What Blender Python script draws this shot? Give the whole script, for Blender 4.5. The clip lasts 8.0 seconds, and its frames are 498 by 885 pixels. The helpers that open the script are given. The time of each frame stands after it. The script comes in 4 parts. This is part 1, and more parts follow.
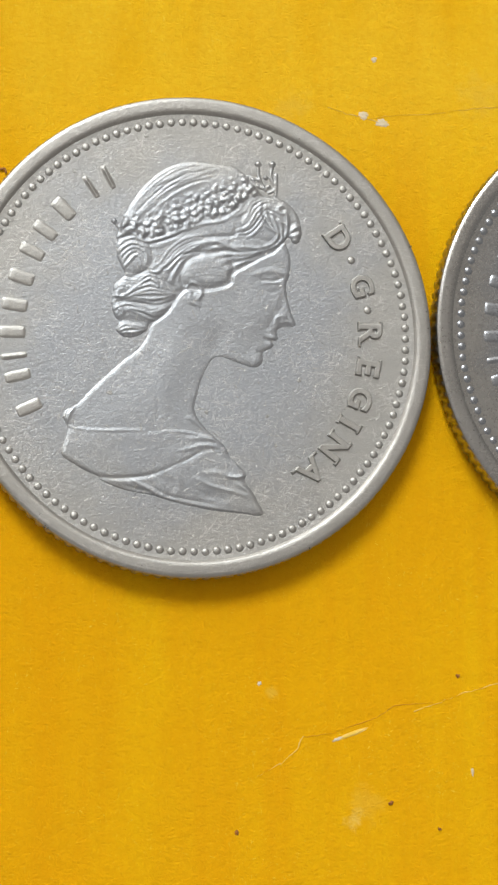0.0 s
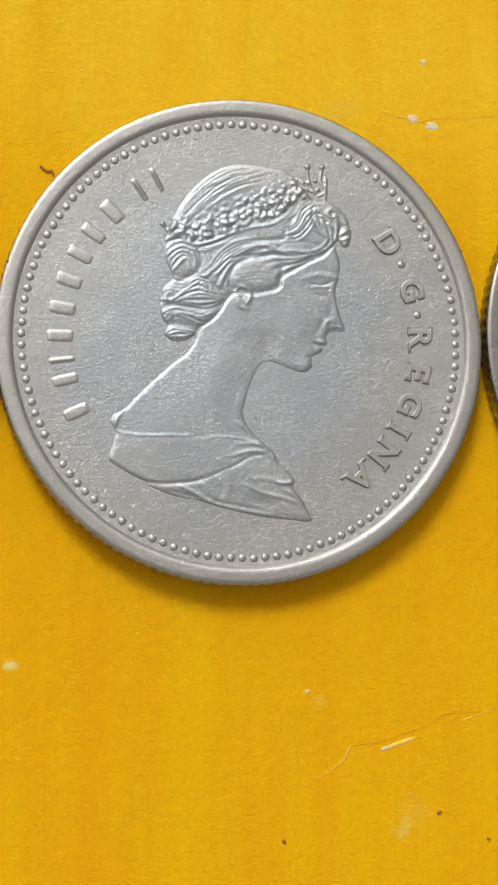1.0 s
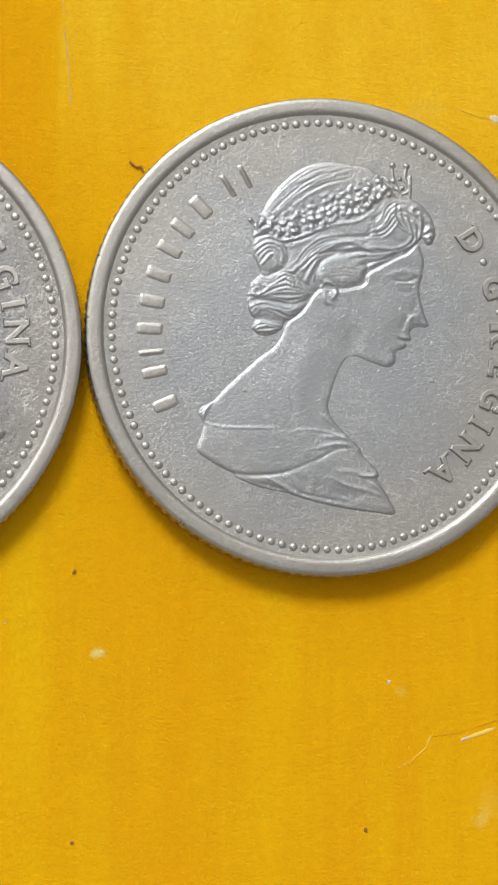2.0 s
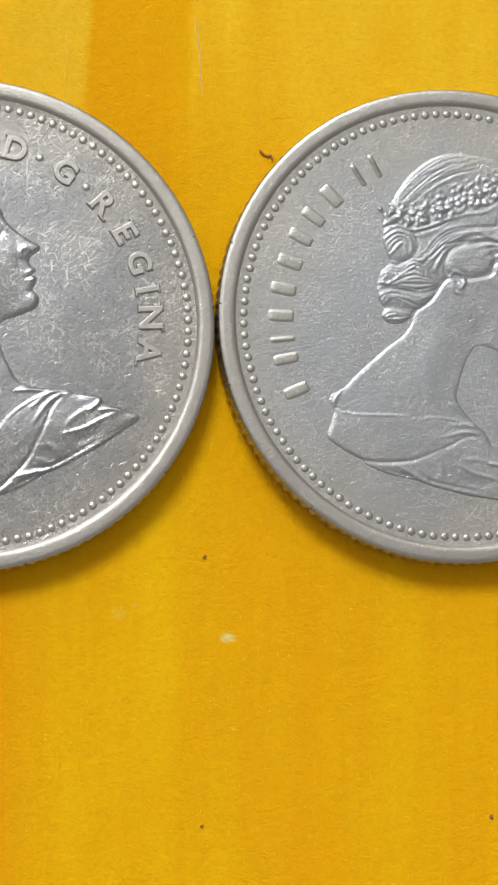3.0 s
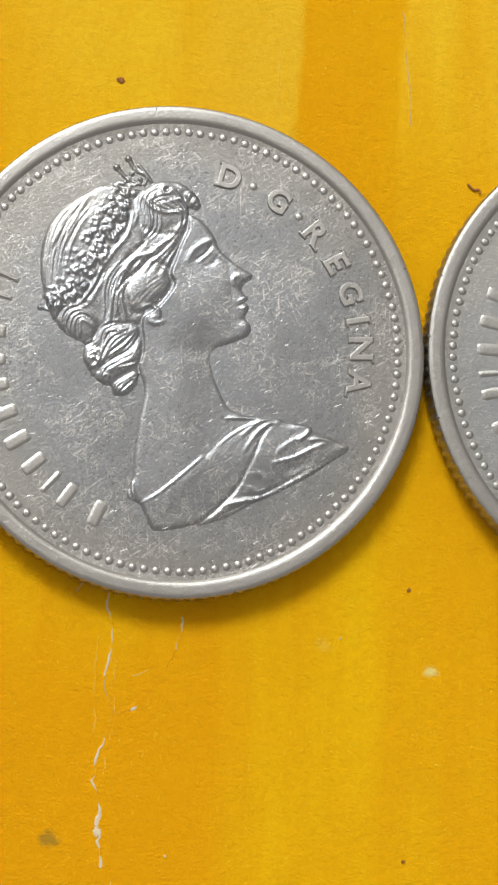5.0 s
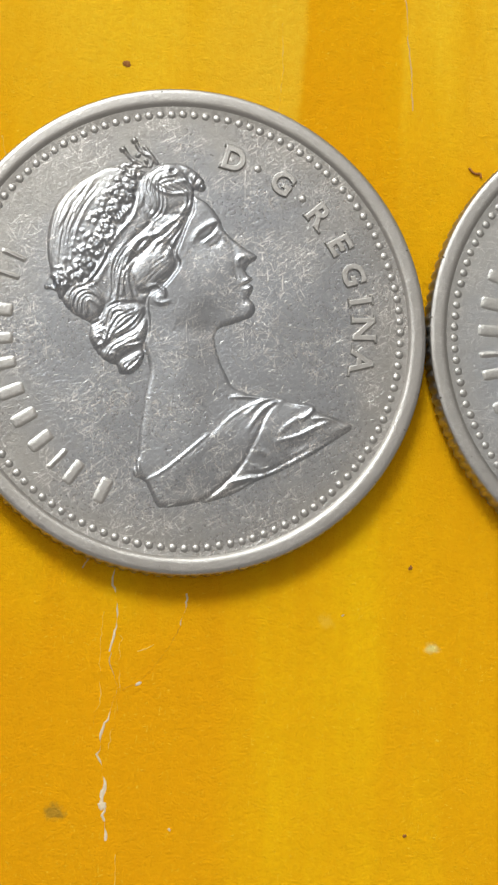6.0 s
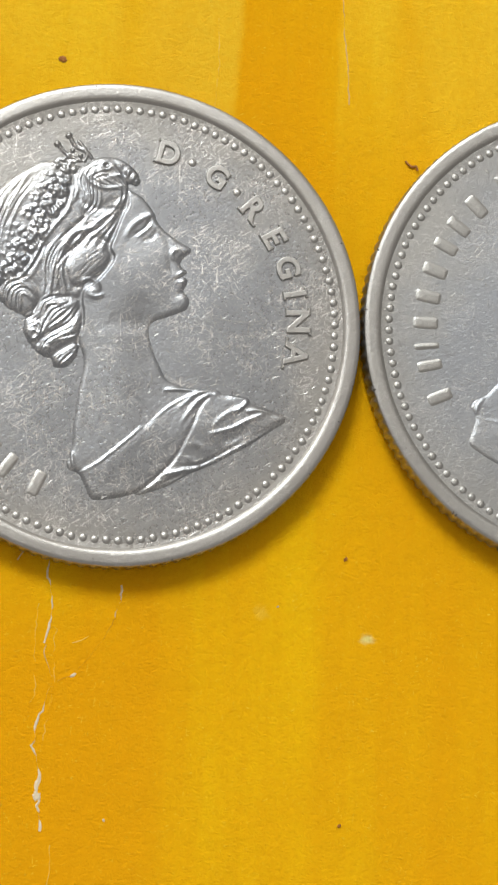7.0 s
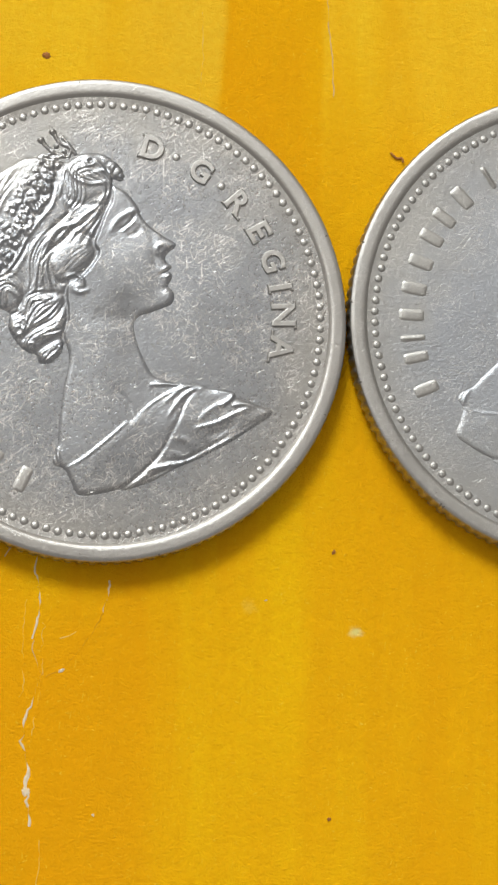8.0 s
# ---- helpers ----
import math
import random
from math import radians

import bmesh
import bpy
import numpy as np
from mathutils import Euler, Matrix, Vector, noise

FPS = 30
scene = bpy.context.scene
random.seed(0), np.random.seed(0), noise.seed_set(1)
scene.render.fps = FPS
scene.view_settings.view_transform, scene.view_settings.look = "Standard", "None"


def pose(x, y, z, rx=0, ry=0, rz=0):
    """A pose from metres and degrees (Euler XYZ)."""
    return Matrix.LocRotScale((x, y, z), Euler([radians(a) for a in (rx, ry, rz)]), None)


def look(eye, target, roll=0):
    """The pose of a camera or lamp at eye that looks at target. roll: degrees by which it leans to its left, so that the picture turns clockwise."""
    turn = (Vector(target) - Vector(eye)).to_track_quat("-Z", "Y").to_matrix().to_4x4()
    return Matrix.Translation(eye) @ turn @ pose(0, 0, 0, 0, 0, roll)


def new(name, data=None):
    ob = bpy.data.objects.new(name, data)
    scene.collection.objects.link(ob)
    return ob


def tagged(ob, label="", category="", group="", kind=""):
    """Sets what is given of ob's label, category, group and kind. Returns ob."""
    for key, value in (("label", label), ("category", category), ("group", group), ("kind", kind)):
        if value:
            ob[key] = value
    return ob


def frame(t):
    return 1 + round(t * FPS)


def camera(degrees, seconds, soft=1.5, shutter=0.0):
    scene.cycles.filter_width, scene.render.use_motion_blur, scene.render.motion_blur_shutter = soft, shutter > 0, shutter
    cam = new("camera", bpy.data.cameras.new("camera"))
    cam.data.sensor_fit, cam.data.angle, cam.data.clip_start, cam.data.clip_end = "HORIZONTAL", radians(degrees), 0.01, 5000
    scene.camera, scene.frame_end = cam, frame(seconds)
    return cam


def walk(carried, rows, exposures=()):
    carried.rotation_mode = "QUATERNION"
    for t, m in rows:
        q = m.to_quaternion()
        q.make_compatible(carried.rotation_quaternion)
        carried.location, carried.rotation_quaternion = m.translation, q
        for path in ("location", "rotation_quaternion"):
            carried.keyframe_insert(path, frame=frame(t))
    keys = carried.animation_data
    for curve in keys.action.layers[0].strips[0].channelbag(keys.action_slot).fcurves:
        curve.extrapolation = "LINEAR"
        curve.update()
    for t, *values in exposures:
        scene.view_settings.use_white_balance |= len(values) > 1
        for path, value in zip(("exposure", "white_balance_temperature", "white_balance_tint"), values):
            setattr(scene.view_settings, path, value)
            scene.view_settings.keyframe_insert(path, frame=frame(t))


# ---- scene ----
MM = 0.001
cam = camera(15.0, 8.0, soft=2.6)
# seconds, eye in millimetres, turn in degrees
ROWS = [
    (0.0, -11.489, -16.110, 92.259, 6.75, -8.85, -0.27),
    (0.5, -12.727, -16.113, 91.730, 6.73, -8.70, -0.05),
    (1.0, -13.360, -15.694, 91.152, 6.68, -8.66, -0.00),
    (1.2, -13.763, -16.337, 91.151, 6.84, -8.54, 0.12),
    (2.3, -19.434, -17.235, 91.895, 7.11, -8.71, 0.66),
    (2.5, -20.783, -18.065, 91.774, 7.31, -8.89, 0.72),
    (3.0, -23.819, -18.598, 91.096, 7.50, -8.71, 1.11),
    (3.5, -25.551, -18.951, 90.444, 7.58, -8.22, 1.49),
    (4.0, -26.919, -18.883, 90.344, 7.62, -7.70, 1.95),
    (4.5, -28.665, -18.902, 90.105, 8.00, -7.23, 2.43),
    (4.7, -30.285, -18.887, 89.484, 8.14, -7.50, 2.65),
    (5.8, -33.682, -20.526, 90.023, 8.72, -8.45, 2.66),
    (6.0, -33.051, -20.809, 90.225, 8.69, -8.39, 2.74),
    (6.5, -30.774, -20.791, 91.386, 8.58, -8.44, 2.73),
    (7.0, -29.132, -21.120, 91.156, 8.75, -7.85, 2.57),
    (7.5, -27.150, -21.108, 90.963, 8.73, -7.56, 2.14),
    (8.0, -27.120, -21.090, 91.384, 8.66, -6.92, 2.09),
]
walk(cam, [(t, pose(x * MM, y * MM, z * MM, rx, ry, rz)) for t, x, y, z, rx, ry, rz in ROWS], exposures=[(0.0, 0.13, 5850, 3), (8.0, 0.13, 5850, 3)])

# ---- light: a bright hazy sky, the sun veiled, from beyond the top of the card ----
SUN_EL, SUN_AZ = 48.0, -22.0          # elevation; degrees clockwise from +y
world = bpy.data.worlds.new("world")
scene.world = world
world.use_nodes = True
wn = world.node_tree
sky = wn.nodes.new("ShaderNodeTexSky")
sky.sky_type, sky.sun_disc = "NISHITA", False
sky.sun_elevation, sky.sun_rotation = radians(SUN_EL), radians(SUN_AZ % 360)
sky.air_density, sky.dust_density, sky.ozone_density = 0.55, 7.0, 0.4
haze = wn.nodes.new("ShaderNodeMix")      # thin even cloud over the whole sky
haze.data_type = "RGBA"
haze.inputs[0].default_value, haze.inputs[7].default_value = 0.45, (7.7, 6.9, 6.3, 1)
wn.links.new(sky.outputs["Color"], haze.inputs[6])
veil = wn.nodes.new("ShaderNodeMix")      # the dusty warmth of the whole sky
veil.data_type, veil.blend_type = "RGBA", "MULTIPLY"
veil.inputs[0].default_value, veil.inputs[7].default_value = 1.0, (1.13, 1.0, 0.84, 1)
wn.links.new(haze.outputs[2], veil.inputs[6])
wn.links.new(veil.outputs[2], wn.nodes["Background"].inputs["Color"])
wn.nodes["Background"].inputs["Strength"].default_value = 0.076
sun_data = bpy.data.lights.new("sun", "SUN")
sun_data.energy, sun_data.angle, sun_data.color = 1.85, radians(18), (1.0, 0.96, 0.92)
sun = new("sun", sun_data)
a, e = radians(SUN_AZ), radians(SUN_EL)
sun.matrix_world = look((math.sin(a) * math.cos(e), math.cos(a) * math.cos(e), math.sin(e)), (0, 0, 0))


# ---- materials ----
class Mat:
    """A node material with short calls for the nodes."""

    def __init__(self, name):
        self.m = bpy.data.materials.new(name)
        self.m.use_nodes = True
        self.t = self.m.node_tree
        self.b = self.t.nodes["Principled BSDF"]
        self.co = self.t.nodes.new("ShaderNodeTexCoord").outputs["Object"]

    def link(self, a, b):
        self.t.links.new(a, b)

    def mapped(self, scale, turn=0.0, shift=(0, 0, 0)):
        n, co = self.t.nodes.new("ShaderNodeMapping"), self.co
        if turn:                                  # turn first, so that long grains run along the turned axis
            first = self.t.nodes.new("ShaderNodeMapping")
            first.inputs["Rotation"].default_value = (0, 0, radians(turn))
            self.link(co, first.inputs["Vector"])
            co = first.outputs["Vector"]
        n.inputs["Scale"].default_value = [s / MM for s in scale]
        n.inputs["Location"].default_value = shift
        self.link(co, n.inputs["Vector"])
        return n.outputs["Vector"]

    def noise(self, scale, detail=3.0, rough=0.55, turn=0.0, shift=(0, 0, 0), distort=0.0):
        n = self.t.nodes.new("ShaderNodeTexNoise")
        n.inputs["Scale"].default_value = 1.0
        n.inputs["Detail"].default_value, n.inputs["Roughness"].default_value = detail, rough
        n.inputs["Distortion"].default_value = distort
        self.link(self.mapped(scale, turn, shift), n.inputs["Vector"])
        return n.outputs["Fac"]

    def ramp(self, fac, a, b, lo=0.0, hi=1.0):
        n = self.t.nodes.new("ShaderNodeMapRange")
        n.inputs["From Min"].default_value, n.inputs["From Max"].default_value = a, b
        n.inputs["To Min"].default_value, n.inputs["To Max"].default_value = lo, hi
        n.interpolation_type = "SMOOTHSTEP"
        self.link(fac, n.inputs["Value"])
        return n.outputs["Result"]

    def math(self, op, a, b):
        n = self.t.nodes.new("ShaderNodeMath")
        n.operation = op
        for s, v in zip(n.inputs, (a, b)):
            if isinstance(v, (int, float)):
                s.default_value = v
            else:
                self.link(v, s)
        return n.outputs[0]

    def mix(self, fac, a, b):
        n = self.t.nodes.new("ShaderNodeMix")
        n.data_type = "RGBA"
        for s, v in ((n.inputs[0], fac), (n.inputs[6], a), (n.inputs[7], b)):
            if isinstance(v, (int, float)):
                s.default_value = v
            elif isinstance(v, tuple):
                s.default_value = (*v, 1)
            else:
                self.link(v, s)
        return n.outputs[2]

    def axis(self, which):
        n = self.t.nodes.new("ShaderNodeSeparateXYZ")
        self.link(self.mapped((1, 1, 1), shift=(-12, -4, 0)), n.inputs[0])
        return n.outputs[which]

    def bump(self, height, depth, strength=1.0, under=None):
        n = self.t.nodes.new("ShaderNodeBump")
        n.inputs["Strength"].default_value, n.inputs["Distance"].default_value = strength, depth * MM
        self.link(height, n.inputs["Height"])
        if under is not None:
            self.link(under, n.inputs["Normal"])
        return n.outputs["Normal"]


def plain(name, a, b, scale, rough, depth=0.05):
    m = Mat(name)
    f = m.noise((scale, scale, scale), 4, 0.6)
    m.link(m.mix(m.ramp(f, 0.3, 0.7), a, b), m.b.inputs["Base Color"])
    m.b.inputs["Roughness"].default_value = rough
    m.link(m.bump(f, depth, 0.6), m.b.inputs["Normal"])
    return m.m


def nickel(name, cool, warm, rough, wear, shift, cuts=1.0, shine=0.16):
    """Circulated coin metal: a satin strike, hair-fine handling scratches and small dents; the sky's bluish reflection
    is painted into the field's colour, warmer towards the rim.
    """
    m = Mat(name)
    m.b.inputs["Metallic"].default_value = 1.0
    cloud = m.ramp(m.noise((0.16, 0.16, 0.16), 4, 0.6, shift=shift), 0.36, 0.66)
    length = m.t.nodes.new("ShaderNodeVectorMath")
    length.operation = "LENGTH"
    m.link(m.co, length.inputs[0])
    # where the painted sky blue of the field gives way to warmer grey
    edge = m.ramp(m.math("ADD", m.math("MULTIPLY", length.outputs["Value"], 1 / MM), m.math("MULTIPLY", cloud, 3.0)), 7.5, 12.5)
    grime = m.ramp(m.noise((1.7, 1.7, 1.7), 4, 0.65, shift=shift), 0.54, 0.74)
    cut = None
    for turn, sx, sy, limit in ((12, 1.5, 15.0, 0.655), (74, 2.0, 17.0, 0.665), (128, 1.8, 15.0, 0.66), (158, 2.4, 19.0, 0.66), (43, 2.6, 18.0, 0.665), (100, 2.0, 15.0, 0.67), (2, 1.1, 20.0, 0.665)):
        line = m.ramp(m.noise((sx, sy, 1), 1.5, 0.5, turn, tuple(s + turn for s in shift), 0.7), limit - 0.018, limit + 0.045)
        cut = line if cut is None else m.math("ADD", cut, line)
    scuffed = m.ramp(m.noise((0.4, 0.4, 0.4), 3, 0.6, shift=tuple(s + 3 for s in shift)), 0.38, 0.62, 0.12, 1.0)
    cut = m.math("MULTIPLY", cut, scuffed)
    grain = m.noise((6.5, 6.5, 6.5), 4, 0.7, shift=shift, distort=0.5)
    dents = m.ramp(m.noise((2.6, 3.4, 3.0), 2, 0.5, 30, tuple(s + 5 for s in shift), 1.2), 0.635, 0.72)
    low = m.noise((0.8, 0.8, 0.8), 3, 0.5, shift=shift)
    n = m.bump(low, 0.05, 0.22 * wear)
    n = m.bump(grain, 0.03, 0.85 * wear, n)
    n = m.bump(dents, 0.06, -0.9 * wear, n)
    n = m.bump(cut, 0.03, -0.8 * cuts, n)
    m.link(n, m.b.inputs["Normal"])
    m.link(m.math("ADD", m.ramp(grain, 0.3, 0.7, rough - 0.04, rough + 0.06), m.math("MULTIPLY", cloud, 0.06)), m.b.inputs["Roughness"])
    skin = m.mix(m.math("MULTIPLY", grime, 0.22), m.mix(edge, cool, warm), tuple(0.62 * c for c in warm))
    m.link(m.mix(m.ramp(cut, 0.0, 1.0, 0.0, shine), skin, (0.78, 0.78, 0.77)), m.b.inputs["Base Color"])
    return m.m


WORN = nickel("worn_nickel", (0.362, 0.385, 0.418), (0.388, 0.390, 0.380), 0.42, 0.85, (0, 0, 0), 1.2, 0.35)
WORN_HIGH = nickel("worn_raised_nickel", (0.392, 0.393, 0.382), (0.390, 0.388, 0.374), 0.42, 0.75, (17, 4, 0), 0.7, 0.2)
BRIGHT = nickel("scratched_nickel", (0.338, 0.360, 0.392), (0.375, 0.376, 0.366), 0.29, 0.62, (31, 7, 0), 1.7, 0.85)
# rubbed rougher, and coloured lighter for the brighter sky that raised parts catch
HIGH = nickel("rubbed_lit_high_points", (0.430, 0.430, 0.420), (0.420, 0.417, 0.404), 0.36, 0.6, (3, 71, 0), 0.8, 0.2)
SHINY = nickel("polished_nickel", (0.345, 0.372, 0.415), (0.370, 0.374, 0.370), 0.25, 0.4, (11, 53, 0), 0.4, 0.2)


# rubbed, stained or faded patches of the card: place, reach, tint, share
PALE, WARM, DULL = (0.80, 0.68, 0.22), (0.80, 0.52, 0.05), (0.30, 0.20, 0.03)
SPOTS = ((-10.98, -15.74, 0.42, PALE, 1.0), (8.05, -23.67, 0.6, PALE, 0.4), (8.66, -22.85, 1.3, WARM, 0.35), (15.14, 13.08, 1.5, WARM, 0.5), (5.22, 12.21, 1.2, WARM, 0.5),
         (-28.78, -24.33, 0.6, DULL, 0.7), (-16.14, -14.64, 0.5, WARM, 0.6), (4.00, -17.54, 0.4, WARM, 0.6))


def card_material():
    """Yellow printed card: fibrous matte face, faded lengthwise bands, one deep orange band, rubbed pale spots."""
    m = Mat("yellow_card")
    x, y = m.axis(0), m.axis(1)
    wobble = m.math("MULTIPLY", m.math("SUBTRACT", m.noise((0.25, 0.25, 0.25), 3), 0.5), 0.8)
    xs = m.math("ADD", x, wobble)
    streak = m.ramp(m.noise((0.16, 0.012, 1), 3, 0.6, shift=(4, 0, 0)), 0.36, 0.66)
    fine = m.ramp(m.noise((0.7, 0.05, 1), 3, 0.6, shift=(9, 2, 0)), 0.35, 0.7)
    blotch = m.ramp(m.noise((0.09, 0.07, 1), 4, 0.6, shift=(2, 8, 0)), 0.35, 0.68)
    col = m.mix(streak, (0.82, 0.435, 0.0), (0.86, 0.525, 0.0))
    col = m.mix(m.math("MULTIPLY", fine, 0.4), col, (0.77, 0.355, 0.0))
    col = m.mix(m.math("MULTIPLY", blotch, 0.5), col, (0.81, 0.40, 0.0))
    band = m.math("MULTIPLY", m.ramp(xs, -18.9, -18.3), m.ramp(xs, -13.1, -13.7))
    band = m.math("MULTIPLY", band, m.ramp(y, -14, 4))
    col = m.mix(m.math("MULTIPLY", band, 0.34), col, (0.80, 0.35, 0.0))
    # paler towards +y, in streaks: the brighter light there is painted into the colour
    lit_top = m.math("MULTIPLY", m.ramp(y, 3, 15), m.ramp(m.noise((0.2, 0.05, 1), 3, 0.6, shift=(7, 1, 0)), 0.3, 0.6, 0.3, 1.0))
    lit_top = m.math("MULTIPLY", lit_top, m.math("SUBTRACT", 1.0, band))
    col = m.mix(m.math("MULTIPLY", lit_top, 0.6), col, (0.93, 0.64, 0.03))
    fade = m.math("MULTIPLY", m.ramp(xs, -24.5, -20.5), m.ramp(xs, -18.4, -18.8))
    col = m.mix(m.math("MULTIPLY", m.math("MULTIPLY", fade, m.ramp(y, -6, 8)), 0.4), col, (0.83, 0.53, 0.03))
    deep = m.math("MULTIPLY", m.ramp(xs, -17.0, -25.0), m.ramp(y, -11, -19))
    col = m.mix(m.math("MULTIPLY", deep, 0.85), col, (0.79, 0.37, 0.0))
    fibre = m.noise((11, 9, 5), 4, 0.65)
    fleck = None
    for turn, sx, sy, limit in ((20, 3.0, 10.0, 0.665), (95, 2.6, 11.0, 0.665), (150, 3.2, 10.5, 0.665)):
        f = m.ramp(m.noise((sx, sy, 1), 2, 0.5, turn, (turn, 3, 0), 0.6), limit, limit + 0.07)
        fleck = f if fleck is None else m.math("ADD", fleck, f)
    patchy = m.ramp(m.noise((0.22, 0.22, 1), 3, 0.6, shift=(5, 5, 0)), 0.42, 0.66)
    fleck = m.math("MULTIPLY", fleck, m.ramp(patchy, 0.0, 1.0, 0.35, 1.0))
    col = m.mix(m.math("MULTIPLY", fleck, 0.6), col, (0.92, 0.68, 0.06))
    speck = m.ramp(m.noise((4.3, 4.3, 1), 2, 0.5, shift=(17, 3, 0)), 0.25, 0.31, 1.0, 0.0)
    col = m.mix(m.math("MULTIPLY", speck, 0.16), col, (0.62, 0.25, 0.0))
    mottle = m.ramp(m.noise((3.4, 3.0, 1), 3, 0.65, shift=(1, 9, 0)), 0.35, 0.65)
    col = m.mix(m.math("MULTIPLY", mottle, 0.22), col, (0.76, 0.34, 0.0))
    for sx, sy, r, tint, most in SPOTS:
        dx, dy = m.math("SUBTRACT", x, sx), m.math("SUBTRACT", y, sy)
        d = m.math("SQRT", m.math("ADD", m.math("MULTIPLY", dx, dx), m.math("MULTIPLY", dy, dy)), 0.0)
        near = m.ramp(m.math("ADD", d, m.math("MULTIPLY", m.math("SUBTRACT", m.noise((1.4, 1.4, 1), 4, 0.65), 0.5), 2.4 * r)), 0.1 * r, r, most, 0.0)
        col = m.mix(near, col, tint)
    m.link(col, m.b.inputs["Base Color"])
    m.link(m.ramp(fibre, 0.3, 0.7, 0.5, 0.68), m.b.inputs["Roughness"])
    m.b.inputs["Specular IOR Level"].default_value = 0.015
    n = m.bump(m.noise((0.5, 0.35, 1), 3, 0.6), 0.25, 0.3)
    n = m.bump(fibre, 0.12, 0.8, n)
    n = m.bump(m.noise((2.4, 1.8, 1), 4, 0.7, shift=(3, 1, 0)), 0.18, 0.4, n)
    n = m.bump(m.noise((1.5, 5.0, 1), 4, 0.6, 4, (8, 3, 0), 0.5), 0.12, 0.25, n)
    n = m.bump(fleck, 0.05, 0.4, n)
    m.link(n, m.b.inputs["Normal"])
    return m.m


CARD = card_material()
CORE = plain("torn_paper_core", (0.64, 0.54, 0.36), (0.72, 0.64, 0.48), 3.0, 0.85)
RUBBED = plain("rubbed_card", (0.83, 0.54, 0.04), (0.82, 0.62, 0.18), 2.5, 0.8)
CREASE = plain("creased_ink", (0.52, 0.23, 0.0), (0.68, 0.33, 0.0), 3.0, 0.8)
BROWN = plain("brown_crumb", (0.26, 0.10, 0.02), (0.42, 0.18, 0.03), 6.0, 0.75)
LINT = plain("pale_lint", (0.60, 0.40, 0.16), (0.70, 0.50, 0.25), 3.0, 0.8)
NICK_DARK = plain("dark_nick", (0.07, 0.065, 0.055), (0.12, 0.11, 0.09), 8.0, 0.7)
TABLE = plain("table_wood", (0.20, 0.12, 0.06), (0.28, 0.17, 0.09), 0.05, 0.55)


# ---- building ----
def mesh_of(name, verts, faces, material, smooth=True):
    me = bpy.data.meshes.new(name)
    me.from_pydata([tuple(c * MM for c in v) for v in verts], [], faces)
    me.materials.append(material)
    if smooth:
        me.polygons.foreach_set("use_smooth", [True] * len(me.polygons))
    me.update()
    return me


def part(name, me, parent, m=None, label=""):
    ob = new(name, me)
    ob.parent = parent
    if m is not None:
        ob.matrix_basis = m
    return tagged(ob, label)


def at(x, y, z=0.0, turn=0.0):
    return pose(x * MM, y * MM, z * MM, 0, 0, turn)


def lathe(name, profile, n, material, close=False, teeth=()):
    """Turns a profile of (radius, height, smoothed reed share) round z."""
    verts, faces = [], []
    for r, z, reed in profile:
        for i in range(n):
            t = 2 * math.pi * i / n
            rr = r - (teeth[i % len(teeth)] * reed if teeth else 0)
            verts.append((rr * math.cos(t), rr * math.sin(t), z))
    k = len(profile)
    for j in range(k - 1):
        for i in range(n):
            i2 = (i + 1) % n
            faces.append((j * n + i, j * n + i2, (j + 1) * n + i2, (j + 1) * n + i))
    if close:
        faces.append(tuple(reversed(range(n))))
        faces.append(tuple((k - 1) * n + i for i in range(n)))
    me = mesh_of(name, verts, faces, material)
    return me


R, Z_RIM, Z_FIELD, R_BEAD = 11.94, 1.58, 1.42, 10.67
REEDS = 128


def coin_body(material):
    """The struck blank: reeded edge, underside and the field inside the rim."""
    prof = [(2.0, 0.02, 0), (11.5, 0.02, 0), (11.70, 0.05, 0.3), (11.90, 0.14, 1), (11.98, 0.28, 1), (11.98, 1.30, 1), (11.93, 1.40, 1),
            (11.74, 1.47, 0.2), (11.5, 1.50, 0), (11.0, Z_FIELD + 0.02, 0), (10.4, Z_FIELD, 0), (7.0, Z_FIELD, 0), (3.0, Z_FIELD, 0), (0.5, Z_FIELD, 0)]
    me = lathe("coin_body", prof, REEDS * 6, material, True, (0, 0, 0, 0.08, 0.10, 0.08))
    return me


def coin_rim(material):
    """The raised border: outer bevel, worn flat top, sloped inner wall and the groove at its foot."""
    prof = [(11.76, 1.40, 0), (11.935, 1.42, 0), (11.93, 1.52, 0), (11.88, Z_RIM - 0.008, 0), (11.70, Z_RIM, 0), (11.40, Z_RIM + 0.003, 0), (11.27, Z_RIM - 0.006, 0),
            (11.18, Z_RIM - 0.04, 0), (11.08, Z_FIELD + 0.03, 0), (11.02, Z_FIELD - 0.012, 0), (10.95, Z_FIELD - 0.012, 0)]
    verts, faces, n = [], [], 360
    for j, (r, z, _) in enumerate(prof):
        for i in range(n):
            t = 2 * math.pi * i / n
            w = noise.noise(Vector((3 * math.cos(t), 3 * math.sin(t), j * 0.11)))
            d = noise.noise(Vector((14 * math.cos(t), 14 * math.sin(t), j * 0.3)))
            verts.append(((r + 0.012 * w + 0.006 * d) * math.cos(t), (r + 0.012 * w + 0.006 * d) * math.sin(t), z + 0.004 * d))
    for j in range(len(prof) - 1):
        for i in range(n):
            i2 = (i + 1) % n
            faces.append((j * n + i, j * n + i2, (j + 1) * n + i2, (j + 1) * n + i))
    return mesh_of("coin_rim", verts, faces, material)


